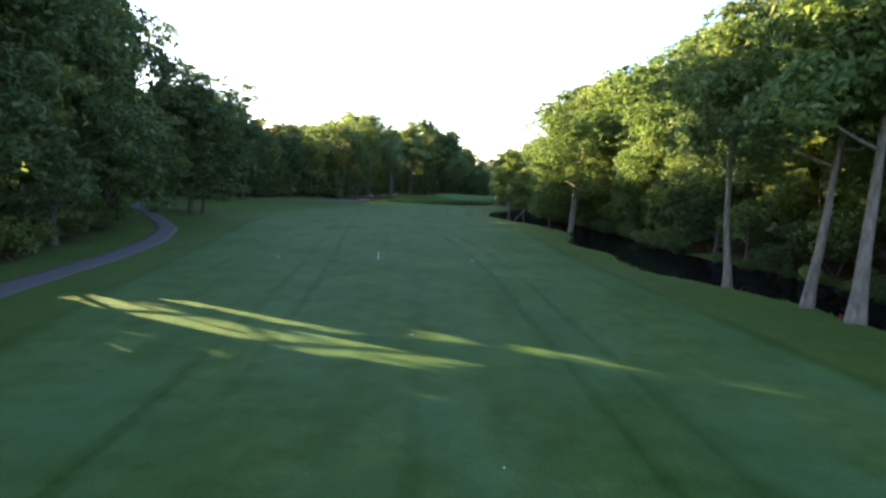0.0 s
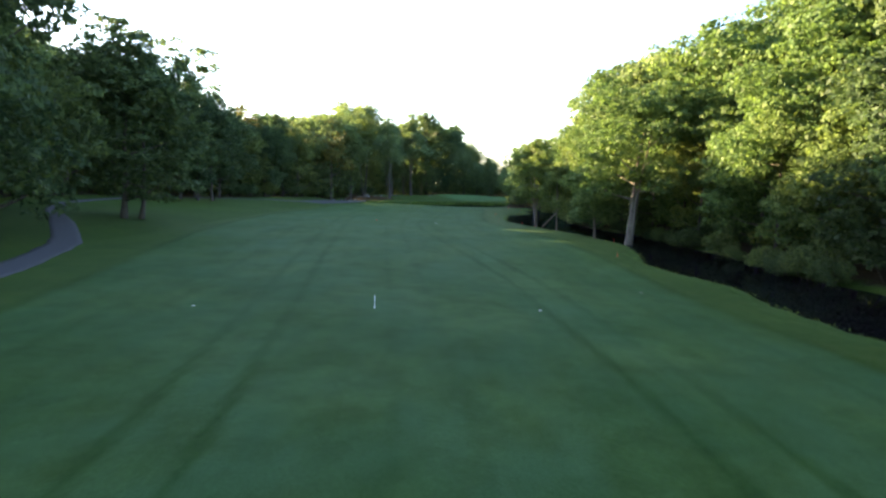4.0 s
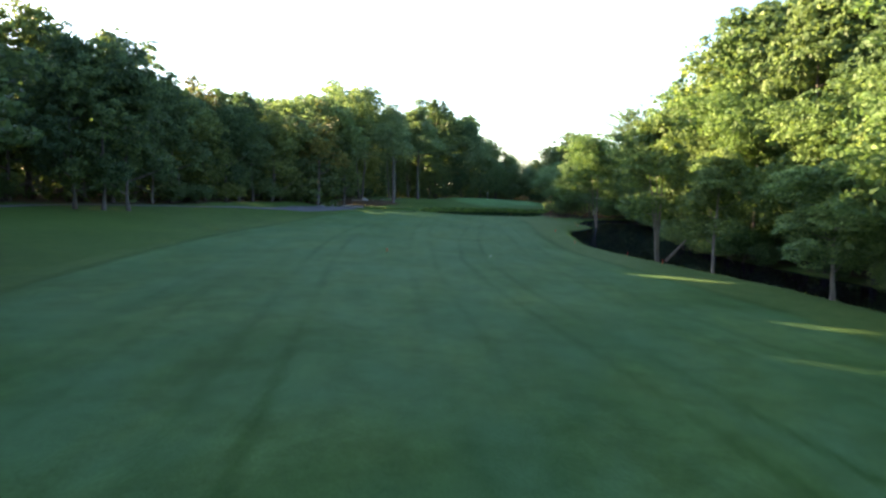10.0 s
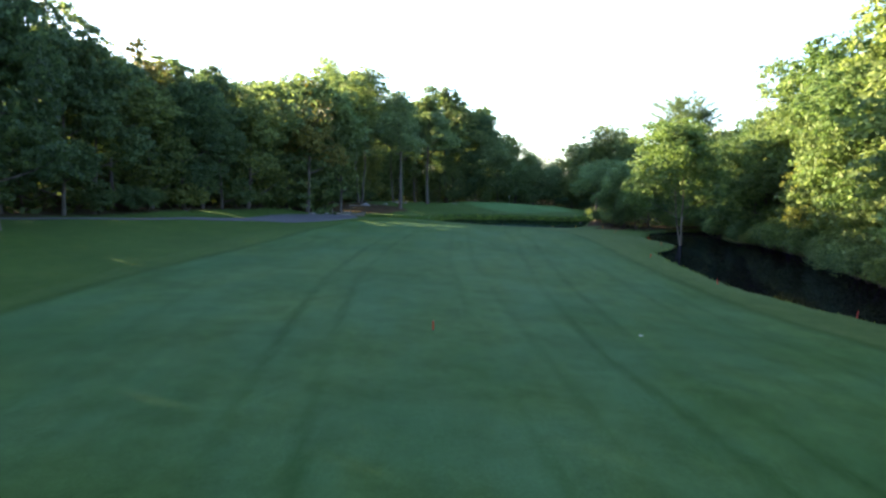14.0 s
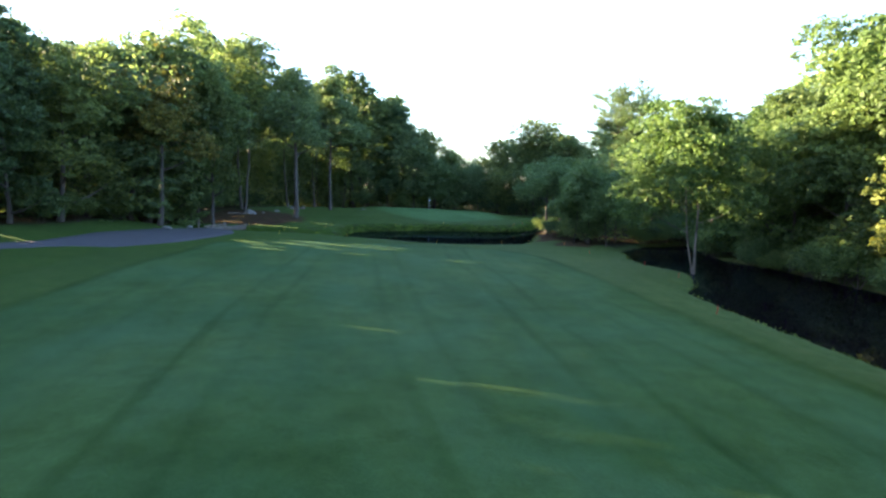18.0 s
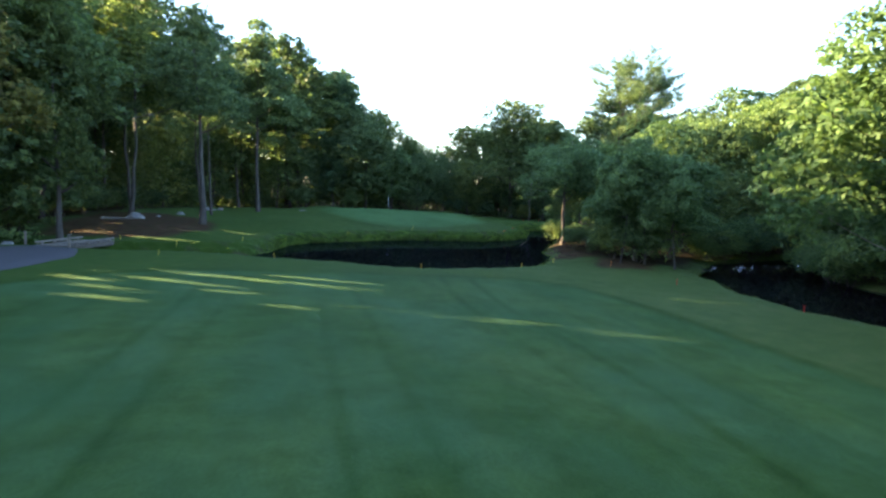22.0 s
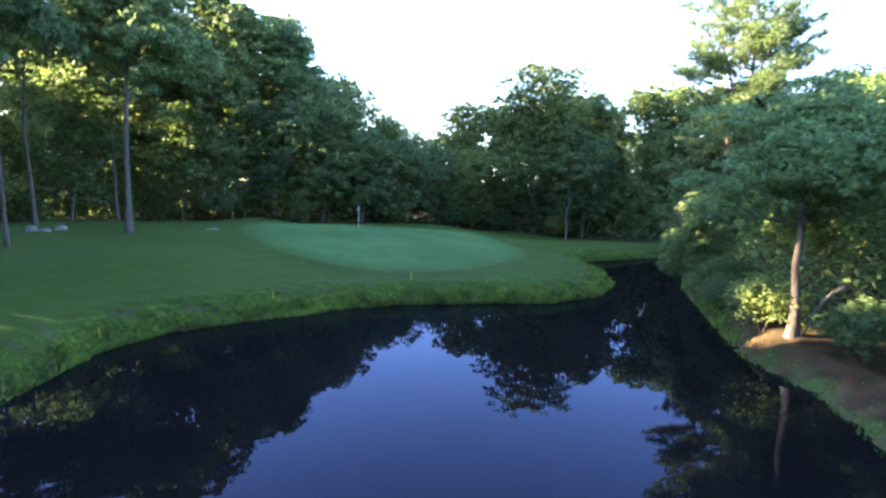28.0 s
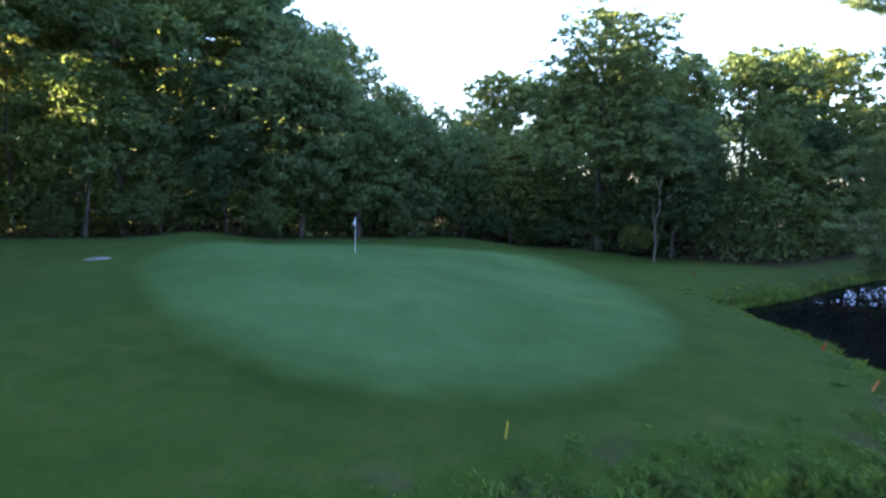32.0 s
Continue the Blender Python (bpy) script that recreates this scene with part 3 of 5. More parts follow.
def deciduous(seed, height, crown_lo, width, trunk_r, leaf_count, leaf_size, material, bark, limbs=6, lean=0.0, forks=1, cone=0.0, spread=0.42):
    """Trunk, limbs and crown of a broad-leaved tree, its foot at the origin. Returns named meshes."""
    rng = np.random.default_rng(seed)
    lobes, limb_mesh = [], []
    zt = height * 0.8
    trunks = []
    for k in range(forks):
        ph = rng.uniform(0, 6.28)
        ll = lean + (0.12 * k if k else 0)
        zs = np.linspace(-0.3, zt, 9)
        bend = np.array([[math.cos(ph), math.sin(ph)]]) * (0.02 * height * np.sin(zs / zt * 3.0))[:, None] + np.array([[-ll + 0.1 * k, 0.08 * k]]) * zs[:, None]
        pts = np.column_stack([bend + rng.normal(size=(9, 2)) * 0.04, zs])
        rad = trunk_r * (1 - 0.85 * np.linspace(0, 1, 9)) * (1.0 if k == 0 else 0.75)
        rad[0] *= 1.5
        rad[1] *= 1.08
        trunks.append((pts, rad))
    base = trunks[0][0]
    n_lobe = limbs + 5
    for i in range(limbs):
        f = crown_lo + (0.72 - crown_lo) * i / max(1, limbs - 1)
        pts, rad = trunks[i % forks]
        p0 = np.array([np.interp(f * height, pts[:, 2], pts[:, j]) for j in range(3)])
        r0 = np.interp(f * height, pts[:, 2], rad) * 0.6
        az = i * 2.4 + rng.uniform(-0.5, 0.5)
        taper = 1 - cone * (f - crown_lo) / (1 - crown_lo)
        reach = width * rng.uniform(0.55, 0.95) * taper
        up = reach * rng.uniform(0.25, 0.7)
        tip = p0 + np.array([math.cos(az) * reach, math.sin(az) * reach, up])
        s = np.linspace(0, 1, 5)[:, None]
        line = p0 + (tip - p0) * s + np.array([[0, 0, 1.0]]) * (np.sin(s * math.pi) * reach * -0.06) + rng.normal(size=(5, 3)) * 0.06 * s
        limb_mesh.append(tube(line, r0 * np.linspace(1, 0.15, 5), 5))
        R = width * rng.uniform(0.36, 0.52) * max(0.4, taper)
        lobes.append((*(p0 + (tip - p0) * 0.85 + [0, 0, R * 0.2]), R))
    for i in range(n_lobe - limbs):
        f = rng.uniform(0.62, 0.9)
        az, rr = rng.uniform(0, 6.28), width * rng.uniform(0.0, 0.45) * (1 - cone * 0.6)
        c = np.array([np.interp(f * height, base[:, 2], base[:, j]) for j in (0, 1)])
        R = width * rng.uniform(0.34, 0.5) * (1 - 0.5 * cone)
        lobes.append((c[0] + math.cos(az) * rr, c[1] + math.sin(az) * rr, min(f * height, height - R * 0.8), R))
    lobes.append((base[-1, 0], base[-1, 1], height - width * 0.3, width * 0.36 * (1 - 0.5 * cone)))
    tv, tf = merge([tube(p, r, 8) for p, r in trunks])
    lv, lf = lobe_leaves(rng, lobes, leaf_count, leaf_size, spread=spread)
    return ([("trunk", smooth_shade(mesh_of("trunk", tv, tf, bark)))] + [("limb", smooth_shade(mesh_of("limb", v, f, bark))) for v, f in limb_mesh] + [("crown", mesh_of("crown", lv, lf, material))])


def needles(rng, tips, ways, per, length, width):
    """Tufts of long needles: at each tip a fan of slim triangles round its way."""
    k = np.repeat(np.arange(len(tips)), per)
    d = unit(ways[k] + rng.normal(size=(len(k), 3)) * np.array([0.6, 0.6, 0.5]))
    side = unit(np.cross(d, rng.normal(size=d.shape) + [0, 0, 1.2]))
    base = tips[k] + rng.normal(size=d.shape) * 0.09
    s = length * rng.uniform(0.7, 1.25, (len(k), 1))
    v = np.stack([base - side * width, base + side * width, base + d * s], 1).reshape(-1, 3)
    return v, np.arange(len(v)).reshape(-1, 3)


def pine(seed, height, width, per, needle, stems=1):
    """A white pine: straight trunk (or several leaders), long limbs in whorls with bare inner lengths, flat sprays of needle tufts."""
    rng = np.random.default_rng(seed)
    zs = np.linspace(-0.3, height * 0.97, 9)
    out, tips, ways = [], [], []
    for stem in range(stems):
        fork = height * 0.42
        off = np.clip(zs - fork, 0, None)[:, None] * np.array([[(0.03, -0.24, 0.24)[stem], (0, 0.1, 0.08)[stem]]])
        pts = np.column_stack([0.12 * np.sin(zs * 0.3), 0.12 * np.cos(zs * 0.23), zs])
        pts[:, :2] += off
        top = 1.0 - 0.05 * stem
        keep = (zs > fork - height * 0.12 if stem else zs > -1) & (zs < height * top)
        rad = 0.33 * (1 - 0.9 * np.linspace(0, 1, 9)) * (0.75 if stem else 1)
        out.append(("trunk", smooth_shade(mesh_of("trunk", *tube(pts[keep], rad[keep], 8), BARK_PINE))))
        whorls = np.linspace(0.56 if stem else (0.3 if stems > 1 else 0.1), top - 0.03, 10 if stem else 17)
        for f in whorls:
            for az in rng.uniform(0, 1.5) + np.arange(4) * 1.57 + rng.uniform(-0.45, 0.45, 4):
                if stems > 1 and rng.uniform() < 0.18:
                    continue
                if stems > 1:
                    reach = width * np.interp(f, [0.25, 0.42, 0.6, 0.8, 0.93, 1.0], [0.7, 0.9, 1.0, 0.8, 0.62, 0.42]) * rng.uniform(0.5, 1.15) * (0.72 if stem else 0.9)
                    rise = rng.uniform(-0.12, 0.1) + 0.7 * f * f
                else:
                    reach = width * np.interp(f, [0.1, 0.35, 0.6, 0.8, 0.93, 1.0], [1.0, 0.95, 0.8, 0.55, 0.28, 0.1]) * rng.uniform(0.6, 1.15)
                    rise = -0.16 + 0.34 * f
                p0 = np.array([np.interp(f * height, zs, pts[:, 0]), np.interp(f * height, zs, pts[:, 1]), f * height])
                s = np.linspace(0, 1, 6)[:, None]
                d = np.array([math.cos(az), math.sin(az), 0])
                across = np.array([-d[1], d[0], 0])
                swing = rng.uniform(-0.15, 0.15) * reach
                line = p0 + d * reach * s + across * (s ** 2 * swing) + np.array([[0, 0, 1]]) * (s ** 1.6 * reach * rise) + rng.normal(size=(6, 3)) * 0.05 * s
                if reach > 0.9:
                    out.append(("limb", smooth_shade(mesh_of("limb", *tube(line, 0.075 * (1.15 - f) * np.linspace(1, 0.2, 6) + 0.012, 5), BARK_PINE))))
                first = 0.42 if reach > 2.5 else 0.2
                for t in np.arange(first, 1.02, 0.42 / max(reach, 0.5)):
                    at = np.array([np.interp(t, s[:, 0], line[:, j]) for j in range(3)])
                    for sgn in (-1, 1):
                        long = (0.5 + 0.26 * reach * (1.06 - t)) * rng.uniform(0.4, 1.15)
                        way = unit(d * 0.75 + across * sgn * 0.75 + np.array([0, 0, 0.1 + 0.5 * f * rng.uniform(0, 1)]))
                        for q in np.arange(0.25, long + 0.25, 0.27):
                            tips.append(at + way * q + rng.normal(size=3) * 0.13)
                            ways.append(unit(way + np.array([0, 0, 0.45])))
                tips.append(line[-1])
                ways.append(unit(d + np.array([0, 0, 0.5])))
        tips += [pts[keep][-1] + [0, 0, q] for q in (-0.6, -0.3, 0.0)]
        ways += [np.array([0, 0, 1.0])] * 3
    out.append(("crown", mesh_of("crown", *needles(rng, np.array(tips), np.array(ways), per, needle, 0.034), NEEDLE)))
    return out


def shrub(seed, height, width, leaf_count, leaf_size, material):
    rng = np.random.default_rng(seed)
    stems = []
    lobes = []
    for i in range(6):
        az, r = i * 1.05 + rng.uniform(-0.3, 0.3), width * rng.uniform(0.3, 0.75)
        tip = np.array([math.cos(az) * r, math.sin(az) * r, height * rng.uniform(0.45, 0.8)])
        s = np.linspace(0, 1, 4)[:, None]
        if i % 2 == 0:
            stems.append(tube(tip * s + [0, 0, -0.1], 0.035 * np.linspace(1, 0.3, 4), 4))
        lobes.append((*tip * 0.85, width * rng.uniform(0.32, 0.5)))
    lobes.append((0, 0, height * 0.7, width * 0.45))
    v, f = lobe_leaves(rng, lobes, leaf_count, leaf_size, 26, 0.23)
    v[:, 2] = np.abs(v[:, 2])
    return [("stem", mesh_of("stem", sv, sf, BARK)) for sv, sf in stems] + [("foliage", mesh_of("foliage", v, f, material))]


KINDS = {
    "edge_a": (deciduous(41, 16, 0.09, 5.0, 0.2, 15000, 0.2, LEAF, BARK, 9), 16), "edge_b": (deciduous(42, 16, 0.1, 4.6, 0.18, 14500, 0.2, LEAF, BARK, 9, 0.04), 16),
    "oak_a": (deciduous(1, 17, 0.24, 5.0, 0.3, 12500, 0.2, LEAF, BARK, 7), 17), "oak_b": (deciduous(2, 17, 0.2, 4.6, 0.27, 12000, 0.2, LEAF, BARK, 7, 0.03), 17),
    "oak_c": (deciduous(3, 17, 0.34, 4.8, 0.3, 13000, 0.2, LEAF, BARK, 6, -0.02), 17),
    "low_a": (deciduous(4, 14, 0.08, 4.6, 0.22, 16000, 0.17, LEAF, BARK, 10), 14), "low_b": (deciduous(5, 14, 0.06, 4.2, 0.2, 15500, 0.17, LEAF, BARK, 10, 0.05), 14),
    "maple_a": (deciduous(6, 14, 0.12, 4.6, 0.17, 26000, 0.155, LEAF_LIGHT, BARK, 10), 14), "maple_b": (deciduous(7, 14, 0.1, 4.4, 0.16, 25500, 0.155, LEAF_LIGHT, BARK, 10, 0.04), 14),
    "tall_a": (deciduous(8, 15, 0.4, 3.8, 0.22, 19000, 0.16, LEAF_LIGHT, BARK_PALE, 7, 0.0), 15), "tall_b": (deciduous(21, 15, 0.42, 4.2, 0.25, 20000, 0.16, LEAF_LIGHT, BARK_PALE, 7, 0.13), 15),
    "lean_a": (deciduous(9, 16, 0.3, 5.6, 0.3, 30000, 0.16, LEAF_LIGHT, BARK_PALE, 10, 0.1, 2), 16),
    "slim_a": (deciduous(10, 11, 0.25, 2.9, 0.12, 13000, 0.15, LEAF_LIGHT, BARK_PALE, 8, 0.02, 3), 11), "slim_b": (deciduous(11, 9, 0.2, 2.5, 0.12, 33000, 0.102, LEAF_MID, BARK_PALE, 8, 0.03, spread=0.3), 9), "thick_a": (deciduous(23, 9, 0.05, 3.0, 0.1, 34500, 0.102, LEAF_MID, BARK, 11, spread=0.3), 9), "thick_b": (deciduous(24, 9, 0.04, 2.7, 0.1, 33000, 0.102, LEAF_MID, BARK, 11, 0.05, spread=0.3), 9),
    "fine_a": (deciduous(31, 18, 0.22, 4.8, 0.2, 17500, 0.16, LEAF_HAZED, BARK, 9), 18), "fine_b": (deciduous(32, 18, 0.3, 4.4, 0.21, 16500, 0.16, LEAF_HAZED, BARK, 8, 0.03), 18), "fine_c": (deciduous(33, 12, 0.05, 4.4, 0.18, 21000, 0.16, LEAF_HAZED, BARK, 12), 12),
    "airy_a": (deciduous(51, 20, 0.4, 4.6, 0.135, 16500, 0.165, LEAF_HAZED, BARK, 9), 20), "airy_b": (deciduous(52, 20, 0.46, 4.2, 0.12, 15500, 0.165, LEAF_HAZED, BARK, 8, 0.03), 20),
    "young_a": (deciduous(53, 10, 0.14, 3.2, 0.09, 8600, 0.15, LEAF_HAZED, BARK, 9), 10), "young_b": (deciduous(54, 10, 0.1, 2.8, 0.08, 8000, 0.15, LEAF_HAZED, BARK, 9, 0.04), 10),
    "stout_a": (deciduous(55, 20, 0.42, 4.8, 0.32, 17000, 0.17, LEAF_HAZED, BARK, 9, 0.05), 20), "dome_a": (deciduous(61, 18, 0.1, 5.6, 0.22, 25000, 0.17, LEAF, BARK, 13), 18),
    "birch_a": (deciduous(62, 11, 0.2, 3.7, 0.085, 19000, 0.135, LEAF_LIGHT, BARK_PALE, 10, 0.02, 2), 11),
    "bare_b": (deciduous(27, 8, 0.34, 2.4, 0.06, 22500, 0.102, LEAF_MID, BARK, 7, -0.06, spread=0.3), 8),
    "bare_a": (deciduous(26, 9, 0.4, 3.0, 0.16, 24000, 0.09, LEAF_MID, BARK, 9, spread=0.3), 9),
    "cone_a": (deciduous(12, 20, 0.42, 4.0, 0.2, 22000, 0.16, LEAF_HAZED, BARK, 10, 0, 1, 0.7), 20), "rust_a": (deciduous(13, 17, 0.3, 4.2, 0.25, 12000, 0.2, LEAF_RUST, BARK, 7), 17),
    "back_a": (deciduous(14, 17, 0.1, 5.0, 0.26, 14000, 0.22, LEAF_HAZED, BARK, 6), 17), "back_b": (deciduous(15, 17, 0.08, 4.6, 0.26, 13500, 0.22, LEAF_HAZED, BARK, 6, 0.02), 17),
    "pine_a": (pine(16, 22, 7.2, 15, 0.4, 3), 22), "pine_b": (pine(17, 15, 4.8, 20, 0.42, 1), 15),
    "bush_a": (shrub(18, 2.6, 1.9, 4200, 0.105, LEAF), 2.6), "bush_b": (shrub(19, 2.2, 1.6, 7500, 0.068, LEAF_LIGHT), 2.2), "bush_d": (shrub(25, 3.0, 2.2, 9500, 0.074, LEAF_MID), 3.0), "bush_c": (shrub(20, 3.6, 2.2, 5000, 0.105, LEAF), 3.6),
}
# Leaves of the left woods cut away along the sun's rays to put streaks on the grass, placed from the camera's view:
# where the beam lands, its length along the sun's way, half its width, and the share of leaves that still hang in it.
NEAR_STREAKS = [(-14.1, 24.2, 11.6, 0.4, 0.007), (-11.7, 25.4, 4.5, 0.3, 0.017), (-7.1, 22.9, 3.8, 0.25, 0.052), (-5.7, 20.6, 5.7, 0.25, 0.021), (-3.4, 18.6, 2.1, 0.2, 0.035), (-1.8, 21.7, 6.1, 0.4, 0.035), (3.3, 18.3, 1.3, 0.3, 0.07), (-9.7, 19.4, 4.7, 0.06, 0.1),
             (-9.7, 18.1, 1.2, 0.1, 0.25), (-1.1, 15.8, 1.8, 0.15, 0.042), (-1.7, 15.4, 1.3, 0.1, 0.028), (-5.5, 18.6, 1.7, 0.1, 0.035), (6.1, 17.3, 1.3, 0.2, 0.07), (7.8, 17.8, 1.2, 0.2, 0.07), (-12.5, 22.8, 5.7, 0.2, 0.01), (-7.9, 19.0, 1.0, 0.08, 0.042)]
FAIRWAY_STREAKS = [(4.0, 87.2, 5.2, 0.32, 0.02), (6.3, 74.4, 5.6, 0.25, 0.12), (3.1, 69.0, 2.7, 0.2, 0.12), (-8.3, 109.8, 4.6, 0.03, 0.2), (-6.6, 106.7, 1.8, 0.03, 0.35), (-11.4, 97.7, 1.0, 0.05, 0.5), (-5.0, 95.3, 1.2, 0.05, 0.5),
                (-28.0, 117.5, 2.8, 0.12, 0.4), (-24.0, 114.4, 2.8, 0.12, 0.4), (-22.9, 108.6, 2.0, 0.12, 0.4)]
POND_STREAKS = [(-16.6, 145.8, 1.9, 0.15, 0.01), (-15.7, 143.9, 0.9, 0.12, 0.02), (-15.1, 143.3, 2.2, 0.15, 0.01), (-14.9, 141.4, 1.7, 0.1, 0.02), (-14.1, 145.9, 1.7, 0.18, 0.01), (-13.2, 148.1, 3.4, 0.3, 0.01), (-12.6, 144.9, 2.8, 0.2, 0.01), (-11.5, 143.2, 2.3, 0.1, 0.02),
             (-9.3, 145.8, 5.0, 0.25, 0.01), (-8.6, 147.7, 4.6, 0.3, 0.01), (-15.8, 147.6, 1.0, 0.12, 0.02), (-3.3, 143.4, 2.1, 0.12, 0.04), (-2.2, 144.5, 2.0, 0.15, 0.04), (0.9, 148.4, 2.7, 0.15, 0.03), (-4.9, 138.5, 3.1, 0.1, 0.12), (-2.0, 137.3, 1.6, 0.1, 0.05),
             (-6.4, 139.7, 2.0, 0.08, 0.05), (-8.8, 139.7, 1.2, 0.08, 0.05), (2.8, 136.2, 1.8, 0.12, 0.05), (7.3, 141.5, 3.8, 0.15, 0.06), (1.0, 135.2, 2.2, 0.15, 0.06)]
SHORE_STREAKS = [(-21.4, 168.2, 3.4, 0.35, 0.01), (-20.4, 169.0, 2.6, 0.2, 0.01), (-17.4, 165.4, 6.1, 0.14, 0.01), (-13.3, 167.6, 1.6, 0.15, 0.02), (-10.2, 169.5, 1.0, 0.3, 0.01), (-8.6, 171.0, 0.8, 0.12, 0.1), (-18.3, 171.0, 1.0, 0.3, 0.01), (-11.5, 164.0, 0.8, 0.2, 0.05), (14.2, 164.7, 20, 0.2, 0.04), (32, 126.2, 34, 2.0, 0.04)]
STREAK_CUTS = NEAR_STREAKS + FAIRWAY_STREAKS + POND_STREAKS + SHORE_STREAKS
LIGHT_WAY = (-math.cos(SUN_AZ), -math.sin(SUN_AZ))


def in_streak_cut(p, margin=0.3):
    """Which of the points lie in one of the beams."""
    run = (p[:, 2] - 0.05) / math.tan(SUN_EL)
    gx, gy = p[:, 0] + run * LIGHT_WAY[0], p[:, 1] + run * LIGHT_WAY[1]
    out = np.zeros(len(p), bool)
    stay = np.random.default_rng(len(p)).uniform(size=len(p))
    for x, y, length, half, left in STREAK_CUTS:
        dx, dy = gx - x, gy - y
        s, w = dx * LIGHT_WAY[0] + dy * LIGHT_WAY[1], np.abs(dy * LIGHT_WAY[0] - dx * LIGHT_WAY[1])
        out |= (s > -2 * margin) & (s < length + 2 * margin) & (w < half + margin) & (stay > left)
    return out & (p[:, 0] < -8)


# Leaves cut away in the deeper woods to the sun's side, to put single beams on the leaves of the edge trees and banks.
def random_beam_cuts(seed, count, x, y, z, r):
    """Random beams to cut free, of those that would go on to the water or end inside the woods."""
    g = np.random.default_rng(seed)
    c = np.column_stack([g.uniform(*x, count), g.uniform(*y, count), g.uniform(*z, count), g.uniform(*r, count)])
    run = c[:, 2] / math.tan(SUN_EL)
    gx, gy = c[:, 0] - run * math.cos(SUN_AZ), c[:, 1] - run * math.sin(SUN_AZ)
    inside = (signed(c[:, 0], c[:, 1], WOODS_L) < -11) & (g.uniform(size=count) < 0.25) & ~((gx > -17) & (gx < 30) & (gy > 166) & (gy < 216))
    return c[((signed(gx, gy, POND) < -5) & (gy < 166) & (gx < 2)) | (signed(gx, gy, WOODS_L) < -2) | ((gx > 34) & (gy > 180)) | inside]


# Chosen spots round the pond to be lit, each with its beam's radius.
BANK_BEAMS = [(20.6, 175.0, 4.6, 0.8), (20.9, 175.2, 2.8, 0.5), (22.0, 168.8, 3.6, 0.8), (22.8, 168.4, 6.0, 1.0), (24.6, 176.0, 5.5, 0.7), (14.6, 165.2, 0.4, 0.7), (16.2, 163.6, 0.8, 0.6), (17.5, 161.6, 0.9, 0.7), (18.5, 159.5, 1.4, 0.6), (17.2, 165.5, 2.4, 0.5), (31, 196, 2.6, 0.5)]
BEAM_CUTS = np.concatenate([random_beam_cuts(3, 140, (-52, -31), (176, 210), (1.0, 9), (0.5, 1.2)), random_beam_cuts(5, 300, (-40, 0), (200, 236), (1.0, 18), (0.5, 1.2)), random_beam_cuts(4, 30, (-56, -40), (88, 150), (2.0, 8), (0.4, 0.8)), random_beam_cuts(6, 210, (-34, -16), (184, 216), (11, 19), (0.4, 0.9)), BANK_BEAMS])
ACROSS = Vector((0, 0, 1)).cross(SUN_DIR).normalized()
OVER = SUN_DIR.cross(ACROSS)


def in_beam_cut(p):
    """Which of the points stand in the way of a beam, on the sun's side of the leaves that it reaches."""
    a, o, s = (p @ np.array(v) for v in (ACROSS, OVER, SUN_DIR))
    out = np.zeros(len(p), bool)
    near = np.flatnonzero(p[:, 0] < 2)
    for x, y, z, r in BEAM_CUTS:
        c = np.array([x, y, z])
        hit = (a[near] - c @ np.array(ACROSS)) ** 2 + (o[near] - c @ np.array(OVER)) ** 2 < r * r
        out[near[hit & (s[near] > c @ np.array(SUN_DIR) + 2.0)]] = True
    return out


PLANTED = []
rng = np.random.default_rng(77)


def cut_crown(me, m):
    """The crown without the leaves cut away for the sun streaks and beams."""
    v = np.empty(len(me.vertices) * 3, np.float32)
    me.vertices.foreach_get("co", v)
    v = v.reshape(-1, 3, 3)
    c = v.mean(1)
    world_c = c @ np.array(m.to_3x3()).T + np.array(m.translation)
    cut = in_streak_cut(world_c) | in_beam_cut(world_c)
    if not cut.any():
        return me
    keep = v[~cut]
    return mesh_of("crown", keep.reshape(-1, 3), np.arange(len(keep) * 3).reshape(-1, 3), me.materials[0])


def plant(kind, x, y, height, name, label, category="tree", group="", spin=None, wide=1.0, sink=0.0):
    parts, h0 = KINDS[kind]
    root = new(name)
    root.empty_display_size = 0.3
    s = height / h0
    root.location = (x, y, float(land(x, y)) - sink)
    root.scale = (s * wide, s * wide, s)
    root.rotation_euler = (0, 0, rng.uniform(0, 6.28) if spin is None else radians(spin))
    trunk = None
    for pname, me in parts:
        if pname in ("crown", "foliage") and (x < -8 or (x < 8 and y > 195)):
            me = cut_crown(me, Matrix.LocRotScale(root.location, root.rotation_euler, root.scale))
        ob = part(pname, me, trunk if pname == "limb" and trunk else root)
        if pname == "trunk" and trunk is None:
            trunk = ob
    tagged(root, label, category, group)
    PLANTED.append((x, y))
    return root


